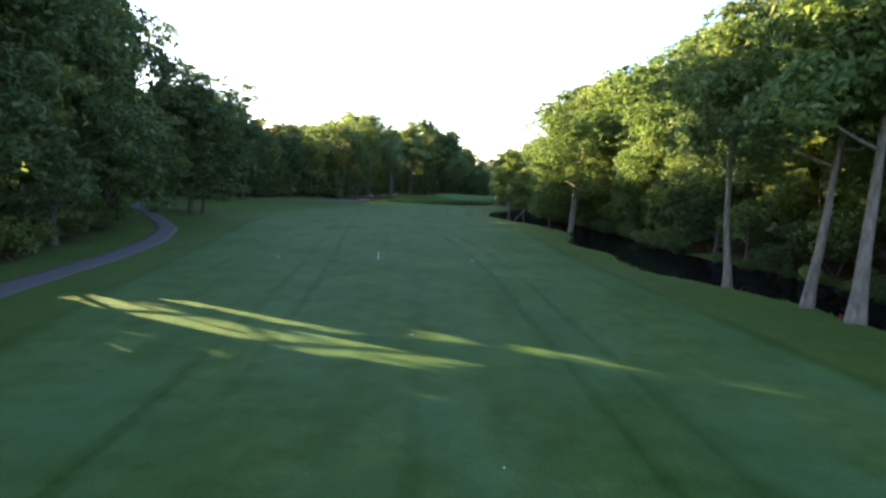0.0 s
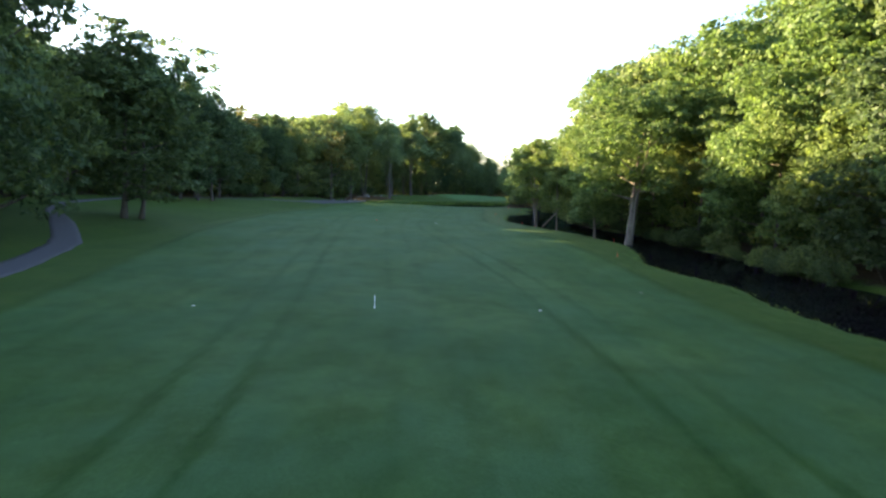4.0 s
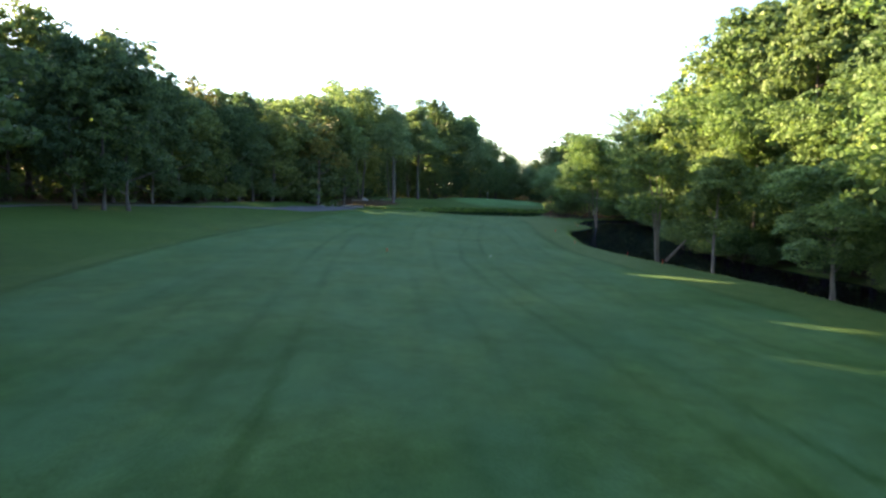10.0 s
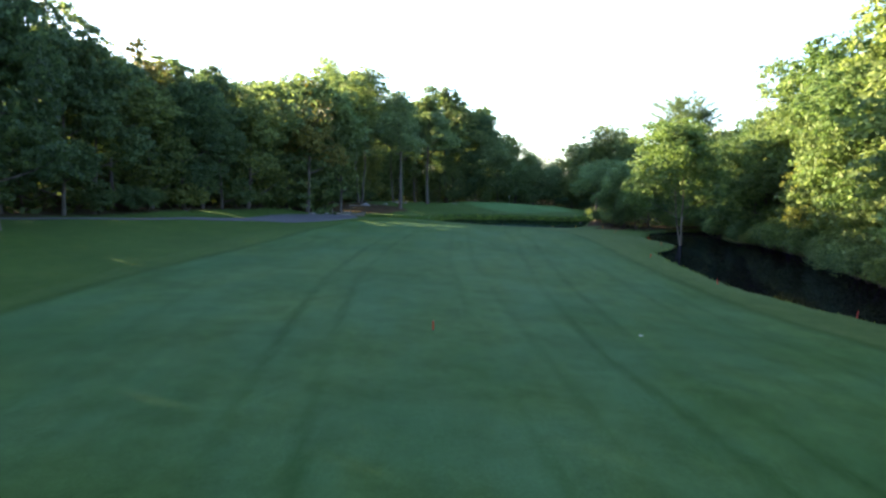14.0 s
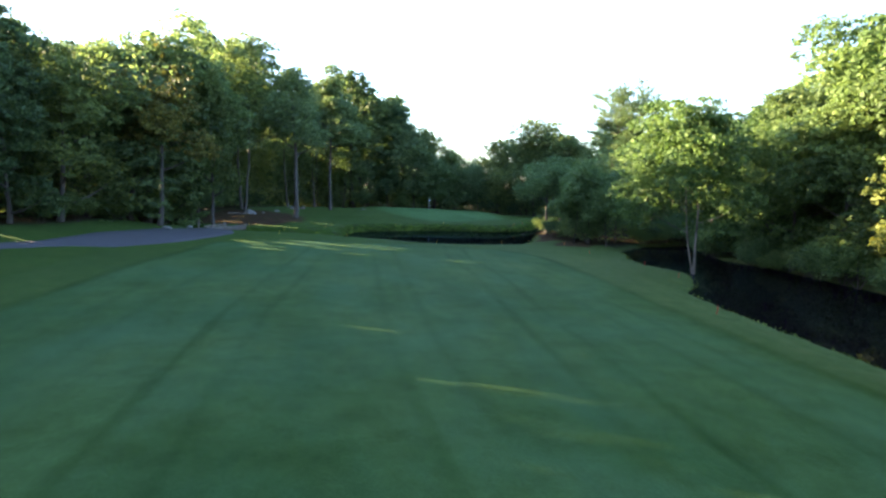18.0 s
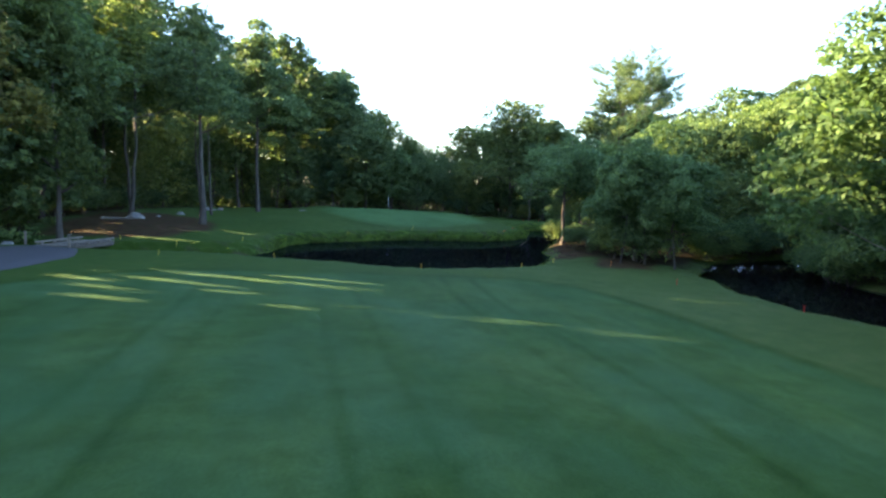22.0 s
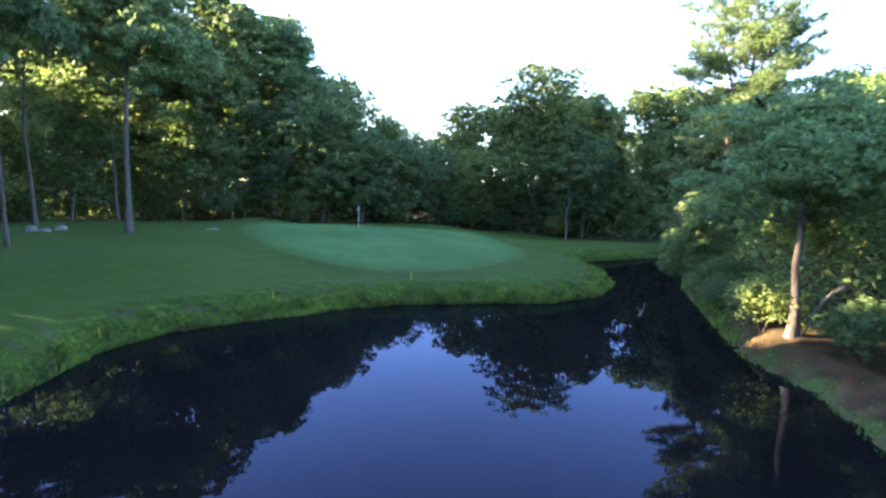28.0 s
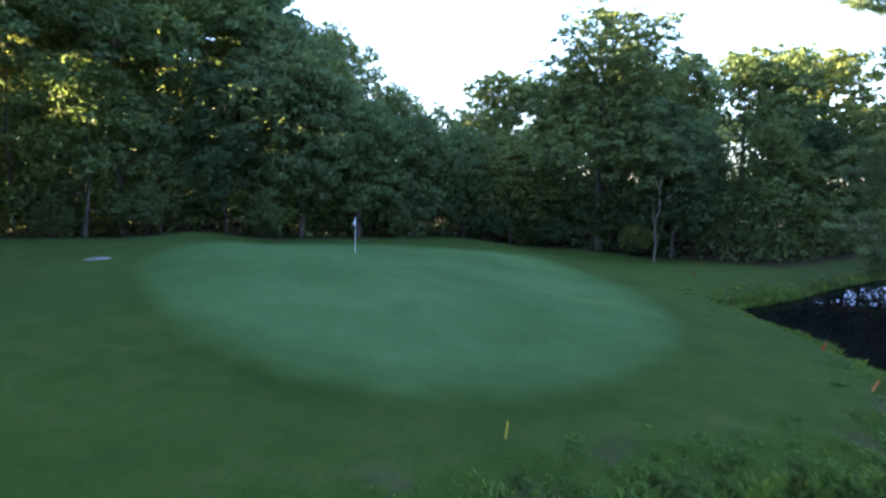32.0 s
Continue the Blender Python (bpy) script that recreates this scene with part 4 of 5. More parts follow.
# trees that stand apart, and some added to block sun or sky: kind, x, y, height, name, label, turn, width
CREEK_TREES = [
    ("tall_a", 15.9, 33.6, 14.5, "maple_tree", "tall slender maple with a bare pale trunk on the creek bank", 20, 1.0),
    ("tall_b", 17.0, 27.8, 15.5, "maple_tree", "pale-barked leaning maple on the creek bank", 170, 1.0),
    ("tall_b", 17.2, 24.7, 17.0, "maple_tree", "thick pale-barked maple on the creek bank", 200, 1.1),
    ("lean_a", 15.6, 74.2, 14.9, "maple_tree", "broad sunlit maple with forked leaning pale trunks", 180, 1.05),
    ("slim_a", 10.4, 95.6, 11.0, "birch_tree", "cluster of thin pale stems with light leaves", 80, 1.1),
    ("birch_a", 16.2, 134.6, 13.4, "birch_tree", "slim sunlit tree with thin pale stems at the creek", 30, 1.05),
    ("slim_a", 11.9, 89.6, 8.0, "birch_tree", "thin pale tree leaning at the creek edge", 140, 1.0),
    ("slim_b", 14.2, 81.0, 7.5, "alder_tree", "low leafy tree at the creek edge", 40, 1.3)]
POND_TREES = [
    ("bare_a", 15.5, 164.0, 9.0, "alder_tree", "small pale-trunked tree with gnawed bark at the pond", 10, 1.25),
    ("slim_b", 17.0, 155.6, 8.0, "alder_tree", "slim grey-stemmed tree in the thicket", 60, 1.2),
    ("slim_b", 20.6, 156.4, 8.0, "alder_tree", "slim leaning pale-stemmed tree in the thicket", 160, 1.2),
    ("pine_a", 38.9, 190.3, 22.0, "pine_tree", "tall white pine with open level limbs", 0, 1.1),
    ("dome_a", 30.2, 212.0, 19.4, "oak_tree", "round-crowned oak behind the green", 0, 1.15),
    ("pine_b", 35.4, 188.9, 13.5, "pine_tree", "young pine with drooping level limbs over the water", 20, 1.3),
    ("pine_b", 38.4, 187.6, 15.0, "pine_tree", "dark pine with drooping level limbs", 70, 1.0),
    ("slim_b", 20.9, 175.2, 6.2, "alder_tree", "slim young tree standing alone at the water of the pond", 100, 1.0),
    ("slim_a", 26.0, 175.6, 9.5, "birch_tree", "thin white-stemmed birch on the bank of the pond", 200, 0.8),
    ("birch_a", 22.4, 168.6, 9.0, "birch_tree", "sunlit young birch in the thicket by the pond", 60, 0.75),
    ("bare_b", 14.8, 153.9, 8.0, "alder_tree", "thin straight-stemmed tree in the mulch by the pond", 30, 1.0),
    ("bare_b", 16.0, 152.9, 8.6, "alder_tree", "thin straight-stemmed tree in the mulch by the pond", 150, 1.0),
    ("bare_b", 17.0, 151.0, 6.5, "alder_tree", "thin leaning tree above the creek bend", 180, 1.1)]
WEST_TREES = [
    ("edge_a", -30.4, 73.6, 17.5, "oak_tree", "dark oak with a double trunk standing on the lawn", 0, 1.25),
    ("edge_b", -29.4, 74.8, 16.5, "oak_tree", "dark oak grown close beside its twin", 120, 1.1),
    ("low_a", -33.0, 60.5, 22.0, "oak_tree", "tall dark oak above the bend of the cart path", 0, 0.85),
    ("low_b", -29.5, 53.5, 22.5, "oak_tree", "tall dark oak above the bend of the cart path", 60, 0.85),
    ("low_a", -28.2, 44.5, 22.0, "oak_tree", "tall dark leafy oak beside the cart path", 100, 0.8),
    ("low_b", -27.0, 35.5, 21.5, "oak_tree", "tall dark leafy oak beside the cart path", 200, 0.8),
    # the next four are added: two block stray sun, two fill a sky hole
    ("back_a", -55.5, 105.5, 19.0, "oak_tree", "tall filler oak deep in the woods", 50, 1.1),
    ("back_b", -51.0, 202.6, 20.0, "oak_tree", "tall filler oak deep in the woods", 150, 1.25),
    ("back_a", -13.2, 234.0, 24.0, "oak_tree", "tall filler oak deep in the woods", 20, 1.15),
    ("back_b", -8.0, 232.0, 22.0, "oak_tree", "tall filler oak deep in the woods", 250, 1.1),
    ("stout_a", -14.6, 174.4, 19.0, "oak_tree", "tall oak with a thick bare trunk in the mulch", 0, 0.85),
    ("airy_b", -15.0, 187.4, 21.0, "oak_tree", "tall oak with a long bare trunk", 40, 0.9),
    ("cone_a", -10.3, 196.6, 24.0, "larch_tree", "tall yellow-green tree with a straight bare grey trunk", 10, 1.0)]
GREEN_TREES = [
    # four oaks added only to keep stray sun off the lawn and green
    ("fine_c", -33.5, 198.2, 13.5, "oak_tree", "bushy oak added to shade the green", 40, 1.1),
    ("fine_c", -37.5, 200.6, 14.5, "oak_tree", "bushy oak added to shade the green", 140, 1.1),
    ("fine_c", -32.0, 217.6, 15.0, "oak_tree", "bushy oak added to shade the green", 240, 1.1),
    ("fine_c", -37.5, 221.5, 16.0, "oak_tree", "bushy oak added to shade the green", 300, 1.1),
    ("edge_b", -39.4, 107.2, 16.5, "oak_tree", "oak with a grey trunk at the edge of the woods", 30, 0.9),
    ("edge_a", -37.2, 108.0, 15.5, "oak_tree", "oak with a grey trunk at the edge of the woods", 130, 0.9),
    ("edge_b", -35.6, 109.4, 16.0, "oak_tree", "oak with a grey trunk at the edge of the woods", 260, 0.9),
    ("rust_a", -26.6, 157.5, 18.0, "oak_tree", "oak with rusty tinted leaves beside the path", 0, 0.9),
    ("oak_a", -6.0, 215.0, 26.0, "oak_tree", "tall dark oak behind the lawn", 0, 0.9),
    ("airy_a", -22.0, 182.5, 24.0, "oak_tree", "tall broad oak in the open woods beside the green", 20, 1.2),
    ("airy_b", -27.5, 175.5, 24.0, "oak_tree", "tall broad oak in the open woods beside the green", 120, 1.25),
    ("airy_a", -23.5, 191.0, 24.5, "oak_tree", "tall broad oak in the open woods beside the green", 200, 1.25),
    ("airy_b", -17.5, 202.5, 23.0, "oak_tree", "tall broad oak in the open woods beside the green", 300, 1.2),
    ("oak_b", -23.0, 164.6, 17.0, "oak_tree", "thin crooked tree beside the footbridge", 0, 0.7)]
for kind, x, y, h, name, label, spin, wide in CREEK_TREES + POND_TREES + WEST_TREES + GREEN_TREES:
    plant(kind, x, y, h, name, label, spin=spin, wide=wide)


def along(poly, step, inward, jitter):
    """Places at even steps beside a polyline, moved to its left by inward."""
    out, carry = [], 0.0
    for (ax, ay), (bx, by) in zip(poly, poly[1:]):
        L = math.hypot(bx - ax, by - ay)
        tx, ty = (bx - ax) / L, (by - ay) / L
        s = carry
        while s < L:
            out.append((ax + tx * s - ty * inward + rng.uniform(-jitter, jitter), ay + ty * s + tx * inward + rng.uniform(-jitter, jitter)))
            s += step
        carry = s - L
    return out


def clear(x, y, gap):
    return all((x - a) ** 2 + (y - b) ** 2 > gap * gap for a, b in PLANTED)


EDGE_L = WOODS_L[1:26]      # the edge of the woods to the left and behind the green
EDGE_R = WOODS_R[1:17][::-1]
EDGE_S = (WOODS_S[14:] + WOODS_S[:1])[::-1]


def top_left(x, y):
    """How tall the woods stand on the left and behind the green."""
    h = 18.0 + 4.0 * float(smooth(75, 40, y)) + 1.5 * float(smooth(60, 75, y) * smooth(112, 100, y)) - 1.0 * float(smooth(125, 140, y) * smooth(165, 155, y)) + 5.0 * float(smooth(150, 185, y))
    behind = float(np.interp(x, [-30, -10, 0, 5, 8, 10, 17, 21, 24, 30, 37, 42, 50], [23.5, 23, 21.5, 19.5, 15.5, 12.0, 10.6, 10.6, 12.4, 17, 17, 16, 16.5]))
    return h + (behind - h) * float(smooth(198, 206, y))


def open_place(x, y):
    """The open, sunny woods west of the green."""
    return (178 < y < 208 and x < -12) or (196 < y < 226 and x < 3)


def row(poly, step, inward, kinds, height, group, label, gap, jitter=1.2, name="oak_tree", category="tree", dry=0.6, thin=lambda x, y: False):
    for x, y in along(poly, step, inward, jitter):
        if not clear(x, y, gap) or float(water_dist(x, y)) < dry or float(line_dist(x, y, CART_PATH)) < 2.2:
            continue
        k = kinds[int(rng.integers(len(kinds)))]
        near_end = y > 160 and -46 < x < 40 and k not in ("back_a", "back_b") and name == "oak_tree" and category == "tree"
        if near_end and open_place(x, y):
            k = ("young_a", "young_b", "airy_a")[int(rng.integers(3))] if k.startswith(("low", "edge")) else ("airy_a", "airy_b")[int(rng.integers(2))]
        elif near_end:
            k = "fine_c" if k.startswith(("low", "edge")) else ("fine_a", "fine_b")[int(rng.integers(2))]
        if thin(x, y):
            continue
        plant(k, x, y, height(x, y) * rng.uniform(0.86, 1.08) * (rng.uniform(0.4, 0.62) if k.startswith("young") else 1.0), name, label, category, group, wide=rng.uniform(0.85, 1.15) * (1.2 if near_end and x < 0 else 1.0))


def sparse(x, y):
    """The woods west of the green are open and let the sun through."""
    return 160 < y < 222 and x < -10 and rng.uniform() < 0.15


row(EDGE_L, 4.0, 1.8, ("low_a", "low_b", "edge_b", "low_a"), lambda x, y: (0.82 + 0.2 * float(smooth(156, 164, y) * smooth(0, -10, x))) * top_left(x, y), "trees at the edge of the woods", "dark green leafy tree at the edge of the woods", 3.0)
row(EDGE_L, 5.2, 6.0, ("oak_a", "oak_b", "oak_c", "oak_a", "oak_b", "rust_a"), lambda x, y: (1.08 - 0.04 * float(smooth(118, 128, y) * smooth(164, 154, y))) * top_left(x, y) * (1 - 0.12 * float(smooth(158, 165, y) * smooth(0, -12, x))), "tall trees of the woods", "tall dark green oak of the woods", 3.6, thin=lambda x, y: sparse(x, y) or (122 < y < 158 and rng.uniform() < 0.1))
row(EDGE_L, 6.0, 11.5, ("back_a", "back_b"), lambda x, y: top_left(x, y) * (1.1 - 0.14 * float(smooth(112, 122, y) * smooth(168, 158, y))) * (1 - 0.15 * float(smooth(158, 165, y) * smooth(0, -12, x))), "tall trees of the woods", "tall filler oak deep in the woods", 4.0, thin=lambda x, y: 158 < y < 225 and x < -8 and rng.uniform() < 0.4)
row(EDGE_R, 4.2, 1.0, ("maple_a", "maple_b", "low_b", "maple_a"), lambda x, y: 12.5 + 2.0 * float(smooth(92, 100, y) * smooth(128, 118, y)), "trees along the creek", "sunlit yellow-green maple leaning over the creek", 3.2)
row(EDGE_R, 4.8, 5.0, ("maple_a", "oak_a", "maple_b", "oak_b"), lambda x, y: 20.0 + 1.0 * float(smooth(88, 100, y)) - 4.2 * float(smooth(124, 138, y)), "tall trees beyond the creek", "tall sunlit tree beyond the creek", 3.5)
row(EDGE_R, 6.0, 10.5, ("back_a", "back_b"), lambda x, y: 22.0 + 1.2 * float(smooth(88, 100, y)) - 4.5 * float(smooth(124, 138, y)), "tall trees beyond the creek", "tall tree deep in the creek woods", 4.0)
row(EDGE_S, 3.2, -2.4, ("thick_a", "slim_b", "bare_b", "thick_b", "slim_b"), lambda x, y: rng.uniform(6.0, 8.5) - 1.8 * float(smooth(164, 168, y)), "trees of the thicket by the pond", "leafy tree in the thicket by the pond", 2.8)
row(EDGE_S, 4.0, -5.4, ("thick_a", "thick_b", "slim_b"), lambda x, y: rng.uniform(8.0, 10.5) - 2.5 * float(smooth(163, 168, y)), "trees of the thicket by the pond", "tree in the thicket between pond and creek", 3.2)
row([(17, 153), (23, 157.5), (32, 161), (46, 164)], 3.4, 1.5, ("thick_a", "thick_b", "slim_b"), lambda x, y: rng.uniform(6.0, 8.0), "trees of the thicket by the pond", "tree in the thicket between pond and creek", 3.0)
row([(28, 147.5), (34, 150.5), (50, 153)], 4.6, -2.0, ("maple_a", "low_b"), lambda x, y: 11.5, "trees along the creek", "sunlit yellow-green maple leaning over the creek", 3.0)
for bx, by, bh in ((36, 176, 13), (44, 172, 15), (42, 184, 14.5), (50, 180, 17), (56, 172, 18), (34, 168, 12.5), (60, 184, 19), (48, 188, 16.5), (30, 172, 11.5), (40, 166, 14.5), (50, 167, 16), (62, 168, 19), (66, 176, 20.5), (72, 170, 21.5), (56, 162, 17), (70, 162, 20), (78, 166, 22)):
    plant(("fine_a", "maple_a", "maple_b")[int(rng.integers(3))], bx, by, bh, "oak_tree", "tall tree beyond the pond", "tree", "tall trees of the woods")
row([(35, 203), (42, 202.5), (56, 206), (72, 210)], 4.6, 1.5, ("low_a", "low_b"), lambda x, y: 12, "trees at the edge of the woods", "dark green leafy tree at the edge of the woods", 3.2)
row([(30, 216), (45, 210), (72, 214)], 5.5, 2, ("oak_a", "back_a"), lambda x, y: 17.5, "tall trees of the woods", "tall dark green oak of the woods", 4)
# three rows added to fill sky gaps and keep sun off the green
row(EDGE_L[13:22], 4.0, 30, ("back_a", "back_b"), lambda x, y: 16.5, "tall trees of the woods", "tall filler oak deep in the woods", 4)
row(EDGE_L[13:22], 3.6, 41, ("back_b", "back_a"), lambda x, y: 20.0, "tall trees of the woods", "tall filler oak deep in the woods", 3)
row(EDGE_L[15:22], 6.0, 19, ("back_b", "back_a"), lambda x, y: 10.0, "tall trees of the woods", "middling filler oak deep in the woods", 4)
# row added to cast shade on the round oak behind the green
row([(-46, 238), (-26, 242), (-9, 245)], 4.0, 0, ("back_a", "back_b"), lambda x, y: 27.0, "tall trees of the woods", "tall filler oak deep in the woods", 3)
row([(-40, 222), (-10, 226), (20, 236), (60, 228)], 6.0, 4, ("back_a", "back_b"), lambda x, y: min(16.0, top_left(x, y) + 1.5), "tall trees of the woods", "tall filler oak deep in the woods", 4, thin=lambda x, y: x < -2)
row(EDGE_L[15:20], 3.4, 13, ("low_a",), lambda x, y: 20, "young trees of the open woods", "young leafy tree lit through the open woods", 2.0, 1.5)
row(EDGE_L[15:20], 4.2, 20, ("low_a", "oak_a"), lambda x, y: 21, "young trees of the open woods", "young leafy tree lit through the open woods", 2.0, 1.5)
# two shrub rows added to stop low sun from reaching the lawn
row(EDGE_L[15:], 2.6, 4.0, ("bush_c", "bush_a"), lambda x, y: 2.2 if open_place(x, y) else 5.0, "undergrowth shrubs", "tall leafy filler shrub under the trees", 1.6, 0.8, "shrub", "shrub", thin=lambda x, y: open_place(x, y) and rng.uniform() < 0.4)
row(EDGE_L[15:], 3.0, 8.5, ("bush_c", "bush_a"), lambda x, y: 3.0 if open_place(x, y) else 6.0, "undergrowth shrubs", "tall leafy filler shrub under the trees", 1.6, 0.8, "shrub", "shrub", thin=lambda x, y: open_place(x, y) and rng.uniform() < 0.4)
row(EDGE_L, 2.6, 0.3, ("bush_a", "bush_c"), lambda x, y: 3.0, "undergrowth shrubs", "dark leafy shrub at the edge of the woods", 1.5, 0.8, "shrub", "shrub", thin=lambda x, y: y > 196 and rng.uniform() < 0.6)
row(BANK_E[2:-1], 2.0, -0.5, ("bush_a", "bush_c", "bush_a", "bush_d"), lambda x, y: rng.uniform(1.1, 2.6), "creek bank shrubs", "leafy shrub overhanging the creek bank", 1.2, 0.4, "shrub", "shrub", -0.6, thin=lambda x, y: y > 98)
row(BANK_E[2:12], 1.7, -0.4, ("bush_d", "bush_b", "bush_d"), lambda x, y: rng.uniform(2.0, 3.8), "creek bank shrubs", "leafy shrub overhanging the creek bank", 1.1, 0.4, "shrub", "shrub", -0.6, thin=lambda x, y: y < 96)
row(BANK_E[3:12], 3.0, -2.2, ("thick_a", "thick_b", "slim_b"), lambda x, y: rng.uniform(5.0, 7.5), "trees along the creek", "low leafy tree hanging over the creek", 1.8, 0.5, "alder_tree", "tree", 0.1, thin=lambda x, y: y < 98)
row(EDGE_R, 3.6, 1.6, ("bush_a", "bush_c"), lambda x, y: rng.uniform(2.0, 4.6), "creek bank shrubs", "tall leafy shrub on the creek bank", 1.4, 0.5, "shrub", "shrub")
row([(14.8, 166), (18, 171.2), (23.4, 179), (29.6, 184.4), (34.6, 188.2), (37.6, 191.8)], 1.7, -1.0, ("bush_d", "bush_b", "bush_d", "bush_b"), lambda x, y: rng.uniform(0.9, 2.5), "pond thicket shrubs", "leafy shrub hanging over the pond", 1.1, 0.4, "shrub", "shrub", -0.4)
row(BANK_W[25:], 1.5, 0.7, ("bush_d", "bush_a", "bush_c", "bush_d"), lambda x, y: rng.uniform(1.6, 3.6), "creek bank shrubs", "leafy shrub overhanging the creek bank", 1.1, 0.4, "shrub", "shrub", -0.6)
# shrubs added to hide sky that showed through the woods
row([(2, 224), (18, 229), (34, 226), (60, 220)], 2.4, 0, ("bush_c", "bush_a"), lambda x, y: 7.0, "undergrowth shrubs", "tall leafy filler shrub under the trees", 1.6, 0.8, "shrub", "shrub")
row(EDGE_S, 1.5, -0.4, ("bush_d", "bush_b", "bush_d"), lambda x, y: rng.uniform(1.4, 3.4), "pond thicket shrubs", "leafy shrub in the thicket by the pond", 1.3, 0.5, "shrub", "shrub")


def deep_woods(seed, name, poly, box, count, lo, hi, size, label, material=LEAF, foot=0.0):
    """Leaf masses of the woods behind the counted trees, one mesh."""
    g = np.random.default_rng(seed)
    x, y = g.uniform(box[0], box[1], count), g.uniform(box[2], box[3], count)
    d = signed(x, y, poly)
    ok = (d < -lo) & (d > -hi)
    x, y, d = x[ok], y[ok], d[ok]
    top = np.where(x < 14, 11.5 + 3.0 * smooth(80, 45, y) - 3.5 * smooth(160, 190, y) - 1.5 * smooth(155, 165, y) * smooth(2, -10, x), 12.5 + 0 * y) + 2.2 * wobble(x, y, 0.22)
    top = top * (0.25 + 0.75 * smooth(-2, 9, -d))
    z = (foot + (1 - foot) * g.uniform(0, 1, len(x)) ** 1.15) * top
    p = np.column_stack([x, y, land(x, y, np.full(len(x), 9.0)) + z + 0.2])
    p = p[~((p[:, 0] < np.where(p[:, 1] > 196, 3, -22)) & (p[:, 0] > -62) & (p[:, 1] > 176) & (p[:, 1] < 238) & (z < 8) & (g.uniform(size=len(p)) < 0.6))]
    if size > 0.5:
        p = p[~((p[:, 1] > 204) & (p[:, 0] > -6))]
    p = p[~((p[:, 0] < 0) & (in_streak_cut(p, 0.6) | in_beam_cut(p)))]
    tagged(new(name, mesh_of(name, *leaves(g, p, size, 0.3), material)), label, "woods", kind="stuff")


deep_woods(18, "woods_foliage", WOODS_L, (-110, 90, -30, 290), 520000, 2.0, 55, 0.55, "dense dark green foliage of the woods behind the edge trees")
deep_woods(19, "backwoods_foliage", WOODS_L, (-45, 60, 198, 240), 200000, 1.0, 30, 0.2, "dense dark green foliage of the woods behind the green", LEAF_HAZED)
deep_woods(19, "creek_woods_foliage", WOODS_R, (15, 120, -30, 160), 140000, 2.5, 90, 0.5, "dense green foliage of the woods beyond the creek", LEAF, 0.3)
deep_woods(18, "thicket_foliage", WOODS_S, (14, 80, 150, 195), 120000, 1.5, 40, 0.17, "dense foliage of the thicket between pond and creek", LEAF_MID)

# ---- things on the course ----
def bm_mesh(name, bm, material):
    me = bpy.data.meshes.new(name)
    bm.to_mesh(me)
    bm.free()
    me.materials.append(material)
    return me


def box_mesh(name, size, material, bevel=0.006, at=(0, 0, 0)):
    bm = bmesh.new()
    bmesh.ops.create_cube(bm, size=1.0)
    bmesh.ops.scale(bm, vec=size, verts=bm.verts)
    if bevel:
        bmesh.ops.bevel(bm, geom=bm.edges[:], offset=bevel, segments=2, affect="EDGES")
    bmesh.ops.translate(bm, vec=at, verts=bm.verts)
    return bm_mesh(name, bm, material)


def rod_mesh(name, radius, z0, z1, material, sides=10, tip=0.0):
    bm = bmesh.new()
    zs = [(z0, radius), (z1 - tip, radius), (z1, radius * (0.35 if tip else 1.0))]
    rings = [[bm.verts.new((math.cos(a) * r, math.sin(a) * r, z)) for a in [k * 2 * math.pi / sides for k in range(sides)]] for z, r in zs]
    for a, b in zip(rings, rings[1:]):
        for k in range(sides):
            bm.faces.new((a[k], a[(k + 1) % sides], b[(k + 1) % sides], b[k]))
    bm.faces.new(rings[0][::-1])
    bm.faces.new(rings[-1])
    return bm_mesh(name, bm, material)


def thing(name, x, y, label, category, group="", turn=0.0, tilt=0.0, dz=0.0):
    root = new(name)
    root.empty_display_size = 0.2
    root.location = (x, y, float(land(x, y)) + dz)
    root.rotation_euler = (radians(tilt) * 0.4, radians(tilt), radians(turn))
    return tagged(root, label, category, group)


# flagstick in its cup
flag = thing("flagstick", 6.5, 197.5, "thin white flagstick with a small white flag in the green", "flagstick")
pole = part("pole", rod_mesh("pole", 0.014, -0.15, 1.72, WHITE_PAINT), flag)


def flag_mesh():
    n, m = 9, 6
    v, f = [], []
    for i in range(n):
        for j in range(m):
            u, w = i / (n - 1), j / (m - 1)
            v.append((-0.016 - 0.12 * u * (0.5 + 0.6 * w), 0.04 * math.sin(u * 5 + w * 2) * u, 1.68 - 0.22 * w - 0.12 * u))
    f = [(i * m + j, (i + 1) * m + j, (i + 1) * m + j + 1, i * m + j + 1) for i in range(n - 1) for j in range(m - 1)]
    me = smooth_shade(mesh_of("flag", v, f, CLOTH))
    return me


cloth = part("flag", flag_mesh(), flag, "small drooping white pennant")
cloth.modifiers.new("thickness", "SOLIDIFY").thickness = 0.004
part("cup", rod_mesh("cup", 0.054, 0.004, 0.008, DARK, 16), flag, "dark hole in the green")
part("knob", rod_mesh("knob", 0.022, 1.7, 1.76, WHITE_PAINT, 10, 0.02), pole)

# water hazard stakes: yellow round the pond, red along the creek
Y_POST, R_POST, O_POST = (box_mesh("post", (0.036, 0.036, 0.52), m, 0.008, (0, 0, 0.09)) for m in (YELLOW_PAINT, RED_PAINT, ORANGE_PAINT))
